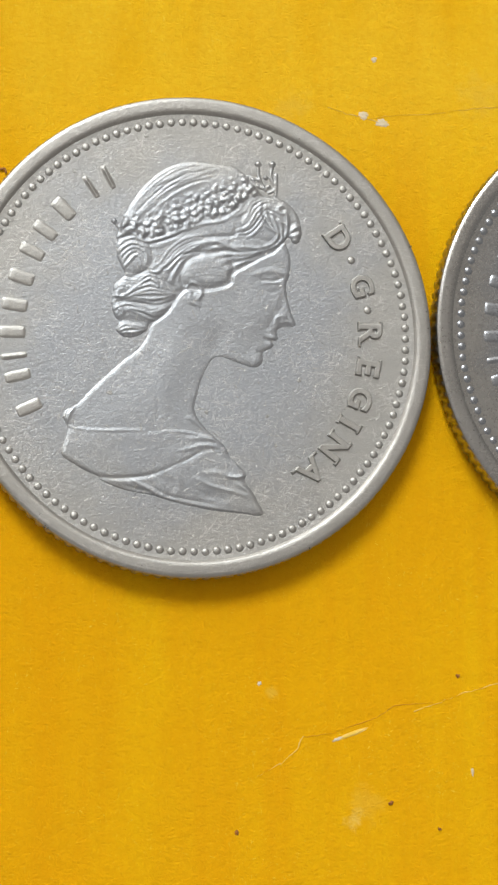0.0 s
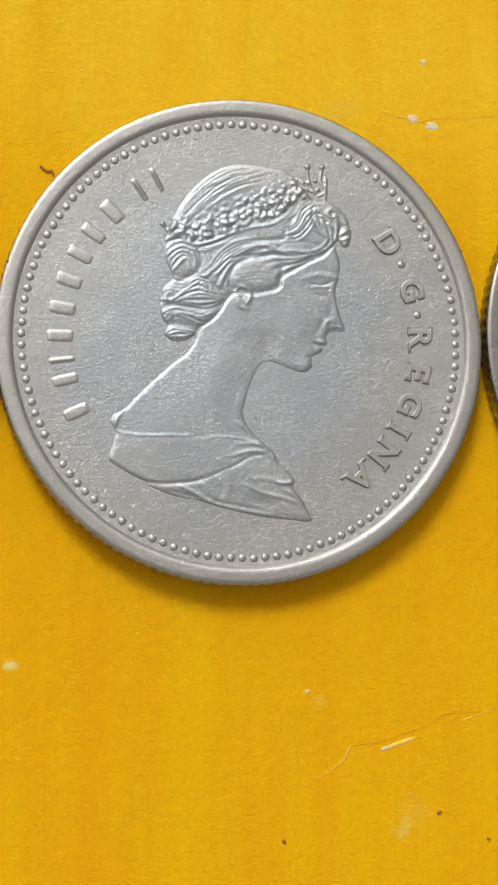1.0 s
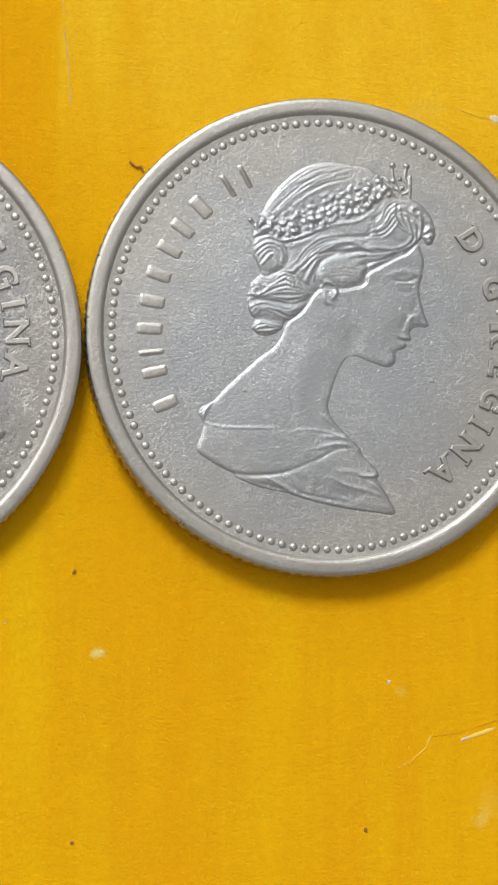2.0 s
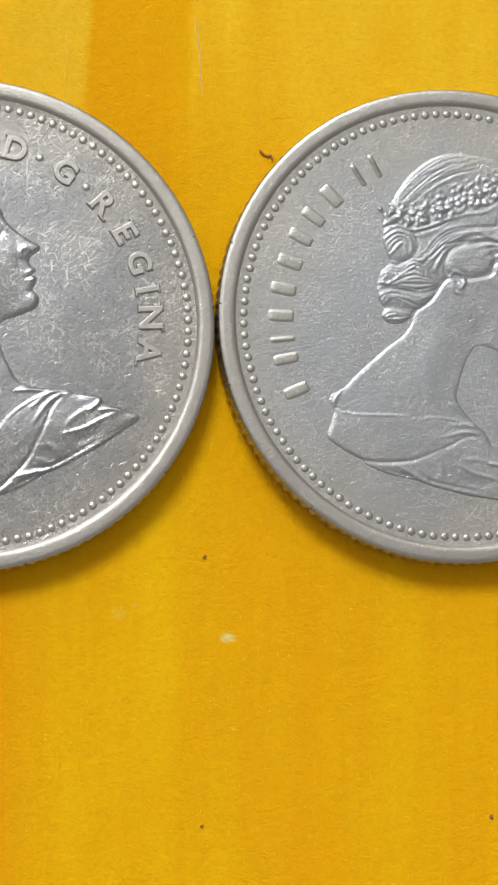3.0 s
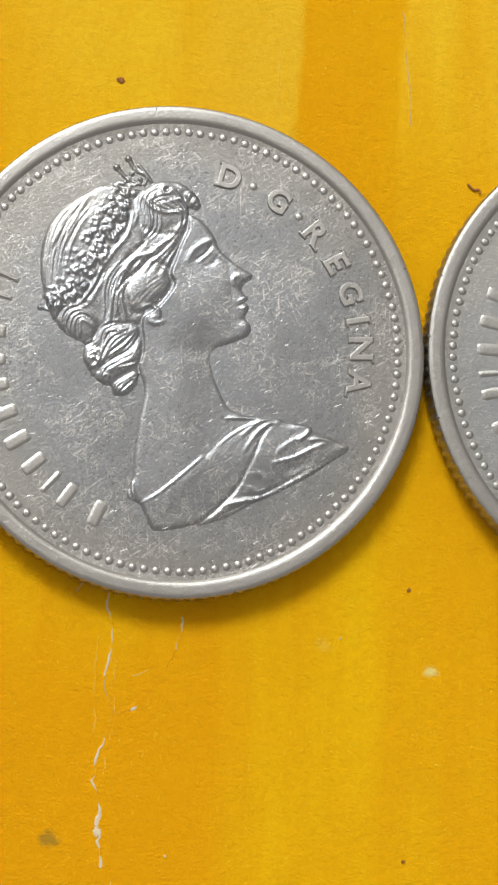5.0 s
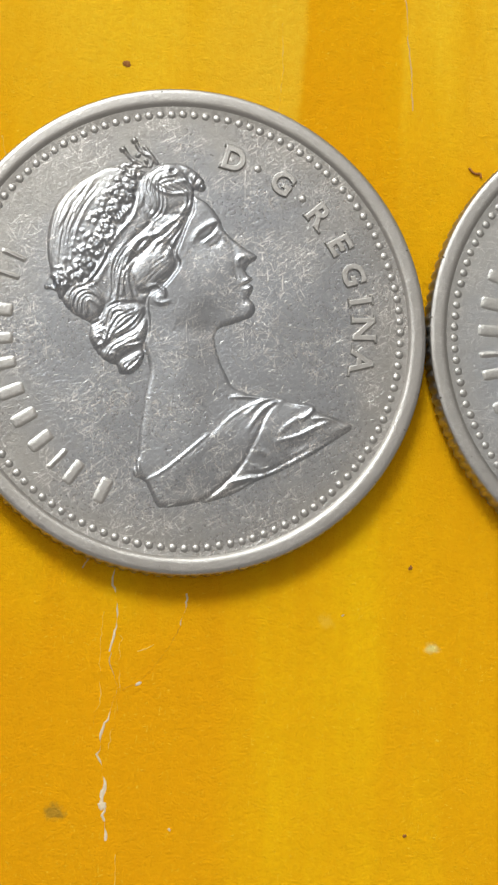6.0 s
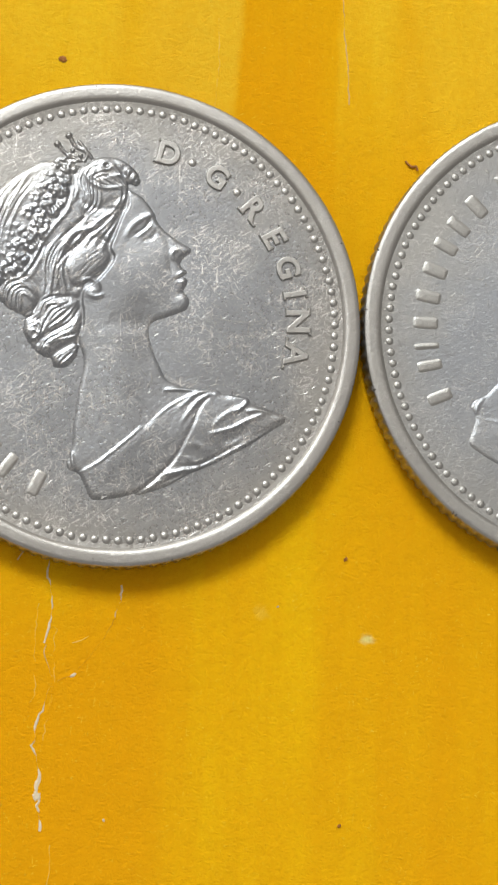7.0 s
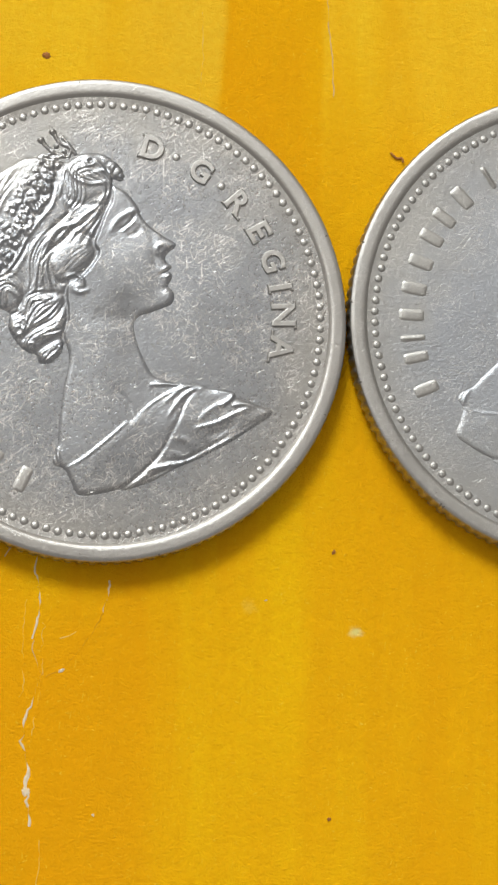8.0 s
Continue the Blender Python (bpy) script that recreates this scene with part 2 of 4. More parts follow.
def bead_mesh(material):
    """A low struck pearl."""
    verts, faces, n = [], [], 12
    rings = [(0.225, -0.01), (0.195, 0.026), (0.150, 0.056), (0.085, 0.074)]
    for r, z in rings:
        verts += [(r * math.cos(2 * math.pi * i / n), r * math.sin(2 * math.pi * i / n), z) for i in range(n)]
    verts.append((0, 0, 0.08))
    for j in range(3):
        faces += [(j * n + i, j * n + (i + 1) % n, (j + 1) * n + (i + 1) % n, (j + 1) * n + i) for i in range(n)]
    faces += [(3 * n + i, 3 * n + (i + 1) % n, 4 * n) for i in range(n)]
    return mesh_of("bead", verts, faces, material)


def bar_mesh(w, h, material):
    """A raised bar with sloped, rounded sides."""
    verts, faces, n = [], [], 16
    for grow, z in ((0.06, -0.01), (0.0, 0.020), (-0.07, 0.036), (-0.14, 0.040)):
        for i in range(n):
            t = 2 * math.pi * (i + 0.5) / n
            c, s = math.cos(t), math.sin(t)
            k = 0.35
            verts.append((max(w / 2 + grow, 0.04) * math.copysign(abs(c) ** k, c), (h / 2 + grow) * math.copysign(abs(s) ** k, s), z))
    for j in range(3):
        faces += [(j * n + i, j * n + (i + 1) % n, (j + 1) * n + (i + 1) % n, (j + 1) * n + i) for i in range(n)]
    faces.append(tuple(3 * n + i for i in range(n)))
    return mesh_of("bar", verts, faces, material)


# feet and heads of the strokes: place across and up in shares of the letter's box, length, standing or lying
SERIFS = {"D": ((0.10, 0.0, 0.36, 0), (0.10, 1.0, 0.36, 0)), "G": ((0.93, 0.80, 0.30, 1), (0.86, 0.44, 0.34, 0)), "R": ((0.12, 0.0, 0.42, 0), (0.10, 1.0, 0.36, 0), (0.96, 0.0, 0.30, 0)),
          "E": ((0.10, 0.0, 0.34, 0), (0.10, 1.0, 0.34, 0), (0.98, 0.10, 0.30, 1), (0.96, 0.90, 0.28, 1), (0.78, 0.52, 0.28, 1)), "I": ((0.5, 0.0, 0.46, 0), (0.5, 1.0, 0.46, 0)),
          "N": ((0.08, 0.0, 0.40, 0), (0.04, 1.0, 0.34, 0), (0.92, 1.0, 0.40, 0)), "A": ((0.04, 0.0, 0.42, 0), (0.95, 0.0, 0.46, 0))}


def letter_mesh(ch, height, material):
    """One raised capital with rounded edges and small serifs."""
    cu = bpy.data.curves.new("letter", "FONT")
    cu.body, cu.size, cu.extrude, cu.bevel_depth, cu.bevel_resolution, cu.resolution_u = ch, 1.0, 0.02, 0.034, 3, 6
    cu.offset = 0.012
    ob = new("letter", cu)
    bpy.context.view_layer.update()
    me = bpy.data.meshes.new_from_object(ob.evaluated_get(bpy.context.evaluated_depsgraph_get()))
    bpy.data.objects.remove(ob)
    co = np.empty(len(me.vertices) * 3)
    me.vertices.foreach_get("co", co)
    co = co.reshape(-1, 3)
    lo, hi = co.min(0), co.max(0)
    s = height / (hi[1] - lo[1])
    wide = (hi[0] - lo[0]) * s
    co[:, :2] = (co[:, :2] - (lo[:2] + hi[:2]) / 2) * s
    co[:, 2] = (co[:, 2] - lo[2]) / (hi[2] - lo[2]) * 0.15 - 0.03
    verts, faces = co.tolist(), [tuple(p.vertices) for p in me.polygons]
    bpy.data.meshes.remove(me)
    for u, v, length, stands in SERIFS[ch]:
        x, y = (u - 0.5) * wide, (v - 0.5) * (height - 0.10)
        a, b = (0.055, length / 2) if stands else (length / 2, 0.055)
        k = len(verts)
        for grow, z in ((0.035, -0.02), (0.012, 0.07), (-0.03, 0.112)):
            verts += [(x + sx * (a + grow), y + sy * (b + grow), z) for sx, sy in ((-1, -1), (1, -1), (1, 1), (-1, 1))]
        faces += [(k + 4 * j + i, k + 4 * j + (i + 1) % 4, k + 4 * j + 4 + (i + 1) % 4, k + 4 * j + 4 + i) for j in (0, 1) for i in range(4)] + [(k + 8, k + 9, k + 10, k + 11)]
    return mesh_of("letter", verts, faces, material, False)


# ---- the bust in relief, one height field made from plain rounded forms ----
STEP = 0.04
X_LOW, Y_LOW = -7.2, -9.6
GX, GY = np.meshgrid(np.arange(X_LOW, 6.4, STEP), np.arange(Y_LOW, 9.6, STEP))


def spline(pts, n=7):
    """A smooth curve through a few stations."""
    p = np.array([pts[0]] + list(pts) + [pts[-1]], float)
    out = []
    for k in range(1, len(p) - 2):
        for t in np.linspace(0, 1, n, endpoint=False):
            a, b, c, d = p[k - 1:k + 3]
            out.append(0.5 * (2 * b + (c - a) * t + (2 * a - 5 * b + 4 * c - d) * t * t + (3 * b - a - 3 * c + d) * t ** 3))
    return np.array(out + [p[-1]])


def ball(x, y, r):
    return np.hypot(GX - x, GY - y) - r


def along(pts, reach):
    """Signed distance from a curve and share of its length, for the cells near it."""
    best, sgn, share = np.full(GX.shape, 1e9), np.full(GX.shape, 1e9), np.zeros(GX.shape)
    lo, hi = pts.min(0) - reach, pts.max(0) + reach
    i0, i1 = np.clip([int((lo[0] - X_LOW) / STEP), int((hi[0] - X_LOW) / STEP) + 2], 0, GX.shape[1])
    j0, j1 = np.clip([int((lo[1] - Y_LOW) / STEP), int((hi[1] - Y_LOW) / STEP) + 2], 0, GX.shape[0])
    x, y = GX[j0:j1, i0:i1], GY[j0:j1, i0:i1]
    b, s, u = np.full(x.shape, 1e9), np.full(x.shape, 1e9), np.zeros(x.shape)
    for k in range(len(pts) - 1):
        (ax, ay), (bx, by) = pts[k], pts[k + 1]
        dx, dy = bx - ax, by - ay
        h = np.clip(((x - ax) * dx + (y - ay) * dy) / (dx * dx + dy * dy + 1e-12), 0, 1)
        px, py = x - ax - h * dx, y - ay - h * dy
        d = np.hypot(px, py)
        near = d < b
        b = np.where(near, d, b)
        s = np.where(near, np.sign(dx * py - dy * px) * d, s)
        u = np.where(near, (k + h) / (len(pts) - 1), u)
    best[j0:j1, i0:i1], sgn[j0:j1, i0:i1], share[j0:j1, i0:i1] = b, s, u
    return best, sgn, share


def outline(pts):
    """Distance to a smooth closed outline, negative inside."""
    p = spline(list(pts) + [pts[0]], 5)
    best, _, _ = along(p, 30)
    sign = np.ones(GX.shape)
    for (ax, ay), (bx, by) in zip(p[:-1], p[1:]):
        if ay != by:
            cross = ((ay > GY) != (by > GY)) & (GX < (bx - ax) * (GY - ay) / (by - ay) + ax)
            sign = np.where(cross, -sign, sign)
    return best * sign


def soften(f, reach, rounds=3):
    """A box blur, a few times over."""
    for _ in range(rounds):
        for ax in (0, 1):
            c = np.cumsum(np.pad(f, [(reach + 1, reach) if k == ax else (0, 0) for k in (0, 1)], mode="edge"), axis=ax)
            n = f.shape[ax]
            hi, lo = np.take(c, range(2 * reach + 1, 2 * reach + 1 + n), ax), np.take(c, range(n), ax)
            f = (hi - lo) / (2 * reach + 1)
    return f


def swell(d, edge, wide, h1, h2):
    """Height of a rounded form: a quick rise at the edge, then a slow one."""
    i = np.maximum(-d, 0)
    slow = soften(h2 * (1 - np.exp(-(i / wide) ** 1.3)), 7) if h2 > 0.05 else h2 * (1 - np.exp(-i / wide))
    quick = 1 - np.exp(-(i / edge) ** 1.5)
    return np.where(i > 0, h1 * quick + slow * quick, 0)


def stroke(z, pts, w, h, flat=0.5):
    """A raised line (h above 0) or a cut (below 0) that fades out at both ends."""
    best, _, share = along(spline(pts), 3.2 * w)
    return z + h * np.exp(-(best / w) ** 2) * np.sin(np.pi * np.clip(share * 0.94 + 0.03, 0, 1)) ** flat


def comb(z, first, last, n, h, seed, w=1.0):
    """A lock of hair: strands side by side between two border curves, with cuts between them."""
    rnd = np.random.default_rng(seed)
    a, b = spline(first, 6), spline(last, 6)
    m = max(len(a), len(b))
    a, b = [np.stack([np.interp(np.linspace(0, 1, m), np.linspace(0, 1, len(c)), c[:, k]) for k in (0, 1)], 1) for c in (a, b)]
    gap = np.hypot(*(a - b).T).mean() / max(n - 1, 1)
    for i in range(n):
        s = i / max(n - 1, 1)
        line = a * (1 - s) + b * s + rnd.normal(0, 0.12 * gap, (1, 2))
        t = np.linspace(0, 1, m)[:, None]
        line = line + 0.26 * gap * np.sin(t * rnd.uniform(6, 12) + rnd.uniform(0, 6)) * np.array([[0.6, 1.0]])
        cut0, cut1 = int(rnd.uniform(0, 0.16) * m), m - int(rnd.uniform(0, 0.16) * m)
        z = stroke(z, line[cut0:cut1:3], 0.32 * gap * w * rnd.uniform(0.8, 1.2), 1.5 * h * rnd.uniform(0.6, 1.2), 0.4)
        if i < n - 1:
            mid = a * (1 - s - 0.5 / (n - 1)) + b * (s + 0.5 / (n - 1))
            z = stroke(z, mid[::3], 0.22 * gap * w, -1.3 * h * rnd.uniform(0.5, 1.1), 0.4)
    return z


def dome(z, pts, h, edge=0.25, cut=0.05):
    """A rounded lobe laid over what is there, with a cut round its edge."""
    d = outline(pts)
    i = np.maximum(-d, 0)
    return z + 0.62 * h * (1 - np.exp(-(i / edge) ** 1.4)) - 0.5 * cut * np.exp(-((d - 0.02) / 0.12) ** 2)


def bust_heights():
    skin = outline([(4.65, 4.82), (4.90, 4.04), (4.88, 3.20), (4.68, 2.59), (4.68, 2.03), (4.85, 1.36), (5.07, 0.84), (5.12, 0.58), (4.93, 0.42), (4.54, 0.42), (4.26, 0.33), (4.18, 0.08), (4.26, -0.19), (4.01, -0.33), (3.93, -0.58),
                    (3.51, -0.92), (3.46, -1.25), (3.24, -1.53), (2.88, -1.62), (2.24, -1.45), (1.38, -1.20), (0.93, -1.45), (0.62, -2.01), (0.32, -2.79), (0.10, -3.57), (0.26, -4.09), (0.76, -4.76), (1.49, -5.43),
                    (1.82, -6.04), (2.57, -6.80), (2.54, -7.16), (3.04, -7.94), (3.40, -8.83), (2.24, -8.77), (0.85, -8.64), (-0.68, -8.33), (-2.01, -7.94), (-3.46, -7.66), (-4.79, -7.10), (-5.82, -6.55), (-6.46, -5.99),
                    (-6.32, -5.21), (-6.21, -4.60), (-6.43, -4.23), (-6.26, -3.84), (-5.82, -3.57), (-4.96, -2.65), (-3.68, -1.45), (-2.46, -0.28), (-2.01, 1.81), (-1.24, 4.60), (1.54, 5.71), (4.04, 5.71)])
    z = swell(skin, 0.13, 1.7, 0.10, 0.15)
    # cheek, jaw, socket, brow, neck muscle, throat
    z += 0.05 * np.exp(-(ball(3.07, 1.25, 0) / 1.3) ** 2) * (skin < 0)
    z -= 0.045 * np.exp(-(along(spline([(1.26, -0.14), (0.85, -1.25), (0.43, -2.37)]), 3)[0] / 0.55) ** 2) * (skin < 0)
    z = stroke(z, [(1.26, -0.97), (0.43, -0.56), (-0.18, 0.42)], 0.5, -0.035)
    z = stroke(z, [(-0.68, 0.14), (-1.24, -1.53), (-1.51, -3.20)], 0.7, 0.03)
    z = stroke(z, [(2.93, 3.01), (3.62, 3.26), (4.32, 3.20), (4.71, 3.04)], 0.14, 0.040)
    z = stroke(z, [(3.35, 2.84), (3.82, 2.76), (4.21, 2.84), (4.49, 3.01)], 0.07, -0.050)
    z = stroke(z, [(3.43, 2.65), (3.82, 2.70), (4.26, 2.70)], 0.07, 0.040)
    z = stroke(z, [(3.54, 2.31), (3.93, 2.20), (4.32, 2.37)], 0.11, -0.025)
    z = stroke(z, [(4.49, 2.59), (4.60, 1.95), (4.82, 1.25)], 0.16, 0.035)
    z = stroke(z, [(4.38, 2.23), (4.43, 1.67), (4.32, 1.25)], 0.18, -0.030)
    z = stroke(z, [(4.12, 0.64), (4.10, 0.86), (4.32, 1.03), (4.57, 0.92)], 0.10, 0.055)
    z = stroke(z, [(4.24, 0.56), (4.60, 0.58), (4.88, 0.56)], 0.07, -0.045)
    z = stroke(z, [(4.10, 1.03), (3.85, 0.70), (3.57, 0.25)], 0.16, -0.022)
    z = stroke(z, [(3.49, -0.11), (3.76, -0.22), (4.21, -0.28)], 0.06, -0.070)
    z = stroke(z, [(3.71, -0.03), (3.96, -0.06), (4.18, -0.03)], 0.09, 0.040)
    z = stroke(z, [(3.65, -0.42), (3.85, -0.45), (3.96, -0.42)], 0.09, 0.045)
    z = stroke(z, [(3.15, -0.75), (3.40, -0.81), (3.62, -0.70)], 0.12, -0.035)
    z += 0.035 * np.exp(-(ball(3.10, -1.20, 0) / 0.4) ** 2) * (skin < 0)
    # gown: neckline, the wide fold under it, gathered cloth and the sleeve
    gown = outline([(-6.15, -4.65), (-5.12, -4.82), (-3.46, -4.82), (-1.51, -4.79), (0.43, -5.04), (1.60, -5.49), (2.57, -6.82), (3.21, -8.22), (3.40, -9.05), (-0.68, -8.55), (-4.85, -7.38), (-6.65, -6.13)])
    z += np.where((skin < 0) & (gown < 0), 0.030 * (1 - np.exp(gown / 0.10)), 0)
    for w, h, pts in ((0.06, 0.048, [(-6.12, -4.62), (-5.12, -4.79), (-3.46, -4.79), (-2.40, -4.76)]), (0.06, 0.042, [(-1.57, -4.82), (-0.68, -4.82), (0.43, -5.01), (1.32, -5.38)]), (0.09, -0.060, [(-6.35, -6.16), (-5.46, -6.71), (-4.62, -7.05), (-3.46, -7.10), (-2.18, -6.94), (-1.18, -6.55)]),
                      (0.08, -0.035, [(-1.18, -6.55), (-0.35, -6.18), (0.54, -5.71), (1.60, -5.60)]), (0.10, 0.060, [(-4.71, -7.16), (-3.57, -7.66), (-2.62, -7.86), (-1.96, -7.88)]), (0.07, -0.045, [(-3.46, -7.44), (-2.62, -7.66), (-2.01, -7.77)]),
                      (0.09, 0.070, [(-3.12, -7.16), (-2.29, -7.58), (-1.62, -7.99), (-0.62, -8.27)]), (0.08, 0.060, [(-0.62, -8.27), (0.93, -8.55), (2.38, -8.75), (3.38, -8.91)]), (0.07, -0.040, [(-2.21, -7.33), (-1.38, -7.88), (-0.12, -8.16), (0.99, -8.33)]),
                      (0.09, 0.050, [(0.01, -7.05), (0.93, -7.49), (1.82, -7.69), (2.65, -7.94)]), (0.07, 0.075, [(1.65, -6.99), (2.10, -7.02), (2.57, -6.96)]), (0.08, 0.060, [(2.10, -7.33), (2.62, -7.66), (2.99, -8.13)])):
        z = stroke(z, pts, w, h)
    for w, h, pts in ((0.09, 0.045, [(-0.35, -5.15), (0.71, -5.13), (1.49, -5.40)]), (0.08, 0.040, [(-0.68, -5.77), (0.60, -5.46), (1.65, -5.77)]), (0.16, 0.035, [(-1.10, -6.82), (-0.74, -7.27), (-0.82, -7.99)]), (0.12, 0.030, [(0.43, -6.82), (1.26, -6.82), (2.24, -7.05)]),
                      (0.14, 0.025, [(-1.74, -7.16), (-1.46, -7.66), (-1.62, -8.08)]), (0.20, -0.030, [(0.15, -7.66), (0.71, -7.94), (1.54, -8.11)]), (0.07, 0.060, [(-0.35, -4.04), (0.32, -4.54), (1.04, -5.15)]), (0.07, 0.070, [(-6.18, -4.60), (-6.07, -4.04), (-5.74, -3.57)]),
                      (0.06, 0.055, [(-6.40, -4.23), (-6.21, -3.84), (-5.79, -3.62)]), (0.10, -0.020, [(-1.93, -4.46), (-1.74, -3.90), (-1.85, -3.06)]), (0.10, 0.05, [(1.49, -5.43), (2.04, -6.32), (2.51, -6.82)])):
        z = stroke(z, pts, w, h)
    z += np.where((skin < -0.2) & (gown < 0), 0.004 * np.sin(3.1 * GX + 2.2 * np.sin(1.9 * GY)) * np.sin(5.3 * GY + 2 * np.sin(2.1 * GX)), 0)
    z = np.where(skin < 0, z, 0)
    # hair: one mass, then its lobes
    hair = outline([(5.04, 4.60), (5.38, 4.82), (5.49, 5.38), (5.38, 5.93), (5.10, 6.46), (4.71, 6.85), (4.15, 7.10), (3.43, 7.21), (2.88, 7.88), (2.15, 8.52), (1.26, 8.69), (0.38, 8.77), (-0.46, 8.72), (-1.29, 8.44), (-2.07, 7.88),
                    (-2.74, 7.16), (-3.21, 6.43), (-3.51, 5.82), (-3.79, 5.15), (-3.88, 4.60), (-3.88, 3.98), (-3.71, 3.43), (-3.54, 2.92), (-3.96, 2.48), (-4.10, 1.92), (-4.12, 1.36), (-3.99, 0.84), (-3.79, 0.50), (-3.90, 0.17),
                    (-3.71, -0.14), (-3.29, -0.25), (-2.74, -0.19), (-2.38, 0.03), (-2.01, 0.47), (-1.46, 0.84), (-1.01, 1.36), (-0.74, 1.81), (-0.35, 2.17), (0.43, 2.14), (1.32, 2.31), (1.88, 2.56), (2.01, 3.04), (2.65, 3.43),
                    (3.38, 3.87), (3.99, 4.15), (4.43, 4.60), (4.71, 4.87)])
    hz = swell(hair, 0.13, 1.4, 0.12, 0.14)
    hz = dome(hz, [(-3.46, 5.77), (-2.62, 7.05), (-1.24, 8.33), (0.43, 8.69), (2.10, 8.44), (2.76, 7.66), (1.82, 6.77), (0.43, 6.04), (-1.24, 5.38), (-2.62, 5.32)], 0.05, 0.6, 0.015)
    hz = dome(hz, [(-0.68, 2.92), (-0.35, 3.65), (0.60, 4.04), (1.60, 3.93), (1.99, 3.31), (1.82, 2.65), (1.04, 2.28), (0.15, 2.37), (-0.51, 2.53)], 0.13, 0.30, 0.08)
    hz = dome(hz, [(2.32, 5.71), (2.71, 6.49), (3.54, 6.99), (4.43, 6.94), (4.88, 6.38), (4.79, 5.49), (4.54, 4.71), (3.76, 4.26), (3.21, 4.60), (2.65, 5.04)], 0.06, 0.35, 0.04)
    hz = dome(hz, [(4.85, 4.71), (4.76, 5.26), (4.99, 5.71), (5.26, 5.65), (5.46, 5.21), (5.35, 4.76), (5.10, 4.57)], 0.07, 0.18, 0.05)
    hz = dome(hz, [(-3.82, 3.76), (-3.74, 4.48), (-3.01, 4.76), (-2.24, 4.43), (-2.07, 3.76), (-2.40, 3.15), (-3.12, 2.98), (-3.62, 3.20)], 0.06, 0.30, 0.05)
    hz = dome(hz, [(-4.04, 1.81), (-3.90, 2.42), (-3.35, 2.59), (-2.79, 2.37), (-2.01, 2.81), (-1.18, 2.37), (-0.79, 1.92), (-1.51, 1.48), (-2.62, 1.48), (-3.57, 1.48)], 0.06, 0.28, 0.05)
    hz = dome(hz, [(-4.10, 1.20), (-3.46, 1.59), (-2.35, 1.48), (-0.96, 1.59), (-1.35, 0.97), (-2.07, 0.58), (-3.18, 0.70), (-3.85, 0.70)], 0.055, 0.25, 0.05)
    hz = dome(hz, [(-3.85, 0.14), (-3.51, 0.53), (-2.74, 0.47), (-2.18, 0.25), (-2.62, -0.14), (-3.46, -0.22)], 0.06, 0.22, 0.04)
    hz = dome(hz, [(2.10, 4.87), (2.93, 4.93), (3.76, 4.71), (4.32, 4.60), (3.54, 4.04), (2.54, 3.54), (2.04, 3.26), (1.99, 3.98), (1.82, 4.48)], 0.04, 0.25, 0.03)
    # strands
    for n, h, first, last in ((8, 0.020, [(-3.40, 5.99), (-2.46, 7.21), (-1.07, 8.33), (0.38, 8.69)], [(-2.62, 5.65), (-1.46, 6.66), (-0.01, 7.55), (1.71, 8.05)]), (4, 0.016, [(-2.01, 7.38), (-0.68, 7.99), (0.71, 8.36)], [(-1.51, 6.82), (-0.12, 7.44), (1.26, 7.80)]),
                              (3, 0.036, [(-3.85, 4.71), (-3.12, 4.93), (-2.29, 4.60), (-1.46, 4.71), (-0.68, 5.10)], [(-3.68, 4.37), (-2.85, 4.57), (-2.01, 4.32), (-1.01, 4.60), (-0.01, 5.04)]), (5, 0.040, [(-3.74, 3.48), (-3.82, 4.21), (-3.12, 4.68), (-2.35, 4.40), (-2.10, 3.76), (-2.40, 3.15)], [(-3.51, 3.26), (-3.24, 3.54), (-3.01, 3.82), (-2.79, 3.87), (-2.62, 3.59), (-2.62, 3.20)]),
                              (5, 0.036, [(-2.57, 3.01), (-1.74, 3.48), (-1.07, 4.32), (-0.07, 4.87), (1.04, 5.04)], [(-2.07, 2.87), (-1.29, 3.20), (-0.62, 3.93), (0.32, 4.43), (1.32, 4.32)])):
        hz = comb(hz, first, last, n, h, n + int(900 * h))
    for n, h, first, last in ((5, 0.034, [(0.15, 4.43), (1.15, 4.65), (2.10, 4.43), (2.93, 4.32), (3.65, 4.37)], [(1.65, 3.31), (2.15, 3.48), (2.82, 3.76), (3.54, 4.09), (4.26, 4.43)]), (6, 0.036, [(2.10, 5.54), (2.65, 5.88), (2.93, 6.55), (3.65, 6.94), (4.43, 6.82)], [(1.82, 4.93), (2.82, 5.04), (3.43, 5.65), (3.65, 6.10), (4.15, 5.82)]),
                              (5, 0.034, [(3.38, 6.77), (3.32, 6.10), (3.76, 5.54), (4.24, 5.15), (3.93, 4.60), (3.21, 4.37)], [(4.26, 5.88), (4.65, 5.60), (4.65, 5.15), (4.49, 4.76), (4.10, 4.43), (3.54, 4.15)]), (6, 0.040, [(-3.99, 1.98), (-3.46, 1.87), (-2.85, 2.31), (-2.18, 2.70), (-1.68, 2.37), (-0.79, 2.09)], [(-4.04, 1.42), (-3.40, 1.62), (-2.74, 1.62), (-2.01, 1.48), (-1.35, 1.67), (-0.82, 1.92)]),
                              (5, 0.042, [(-4.04, 1.25), (-3.40, 1.48), (-2.68, 1.36), (-1.96, 1.20), (-1.12, 1.53)], [(-3.79, 0.78), (-3.29, 1.09), (-2.62, 0.97), (-1.96, 0.70), (-1.35, 1.03)])):
        hz = comb(hz, first, last, n, h, n + int(700 * h))
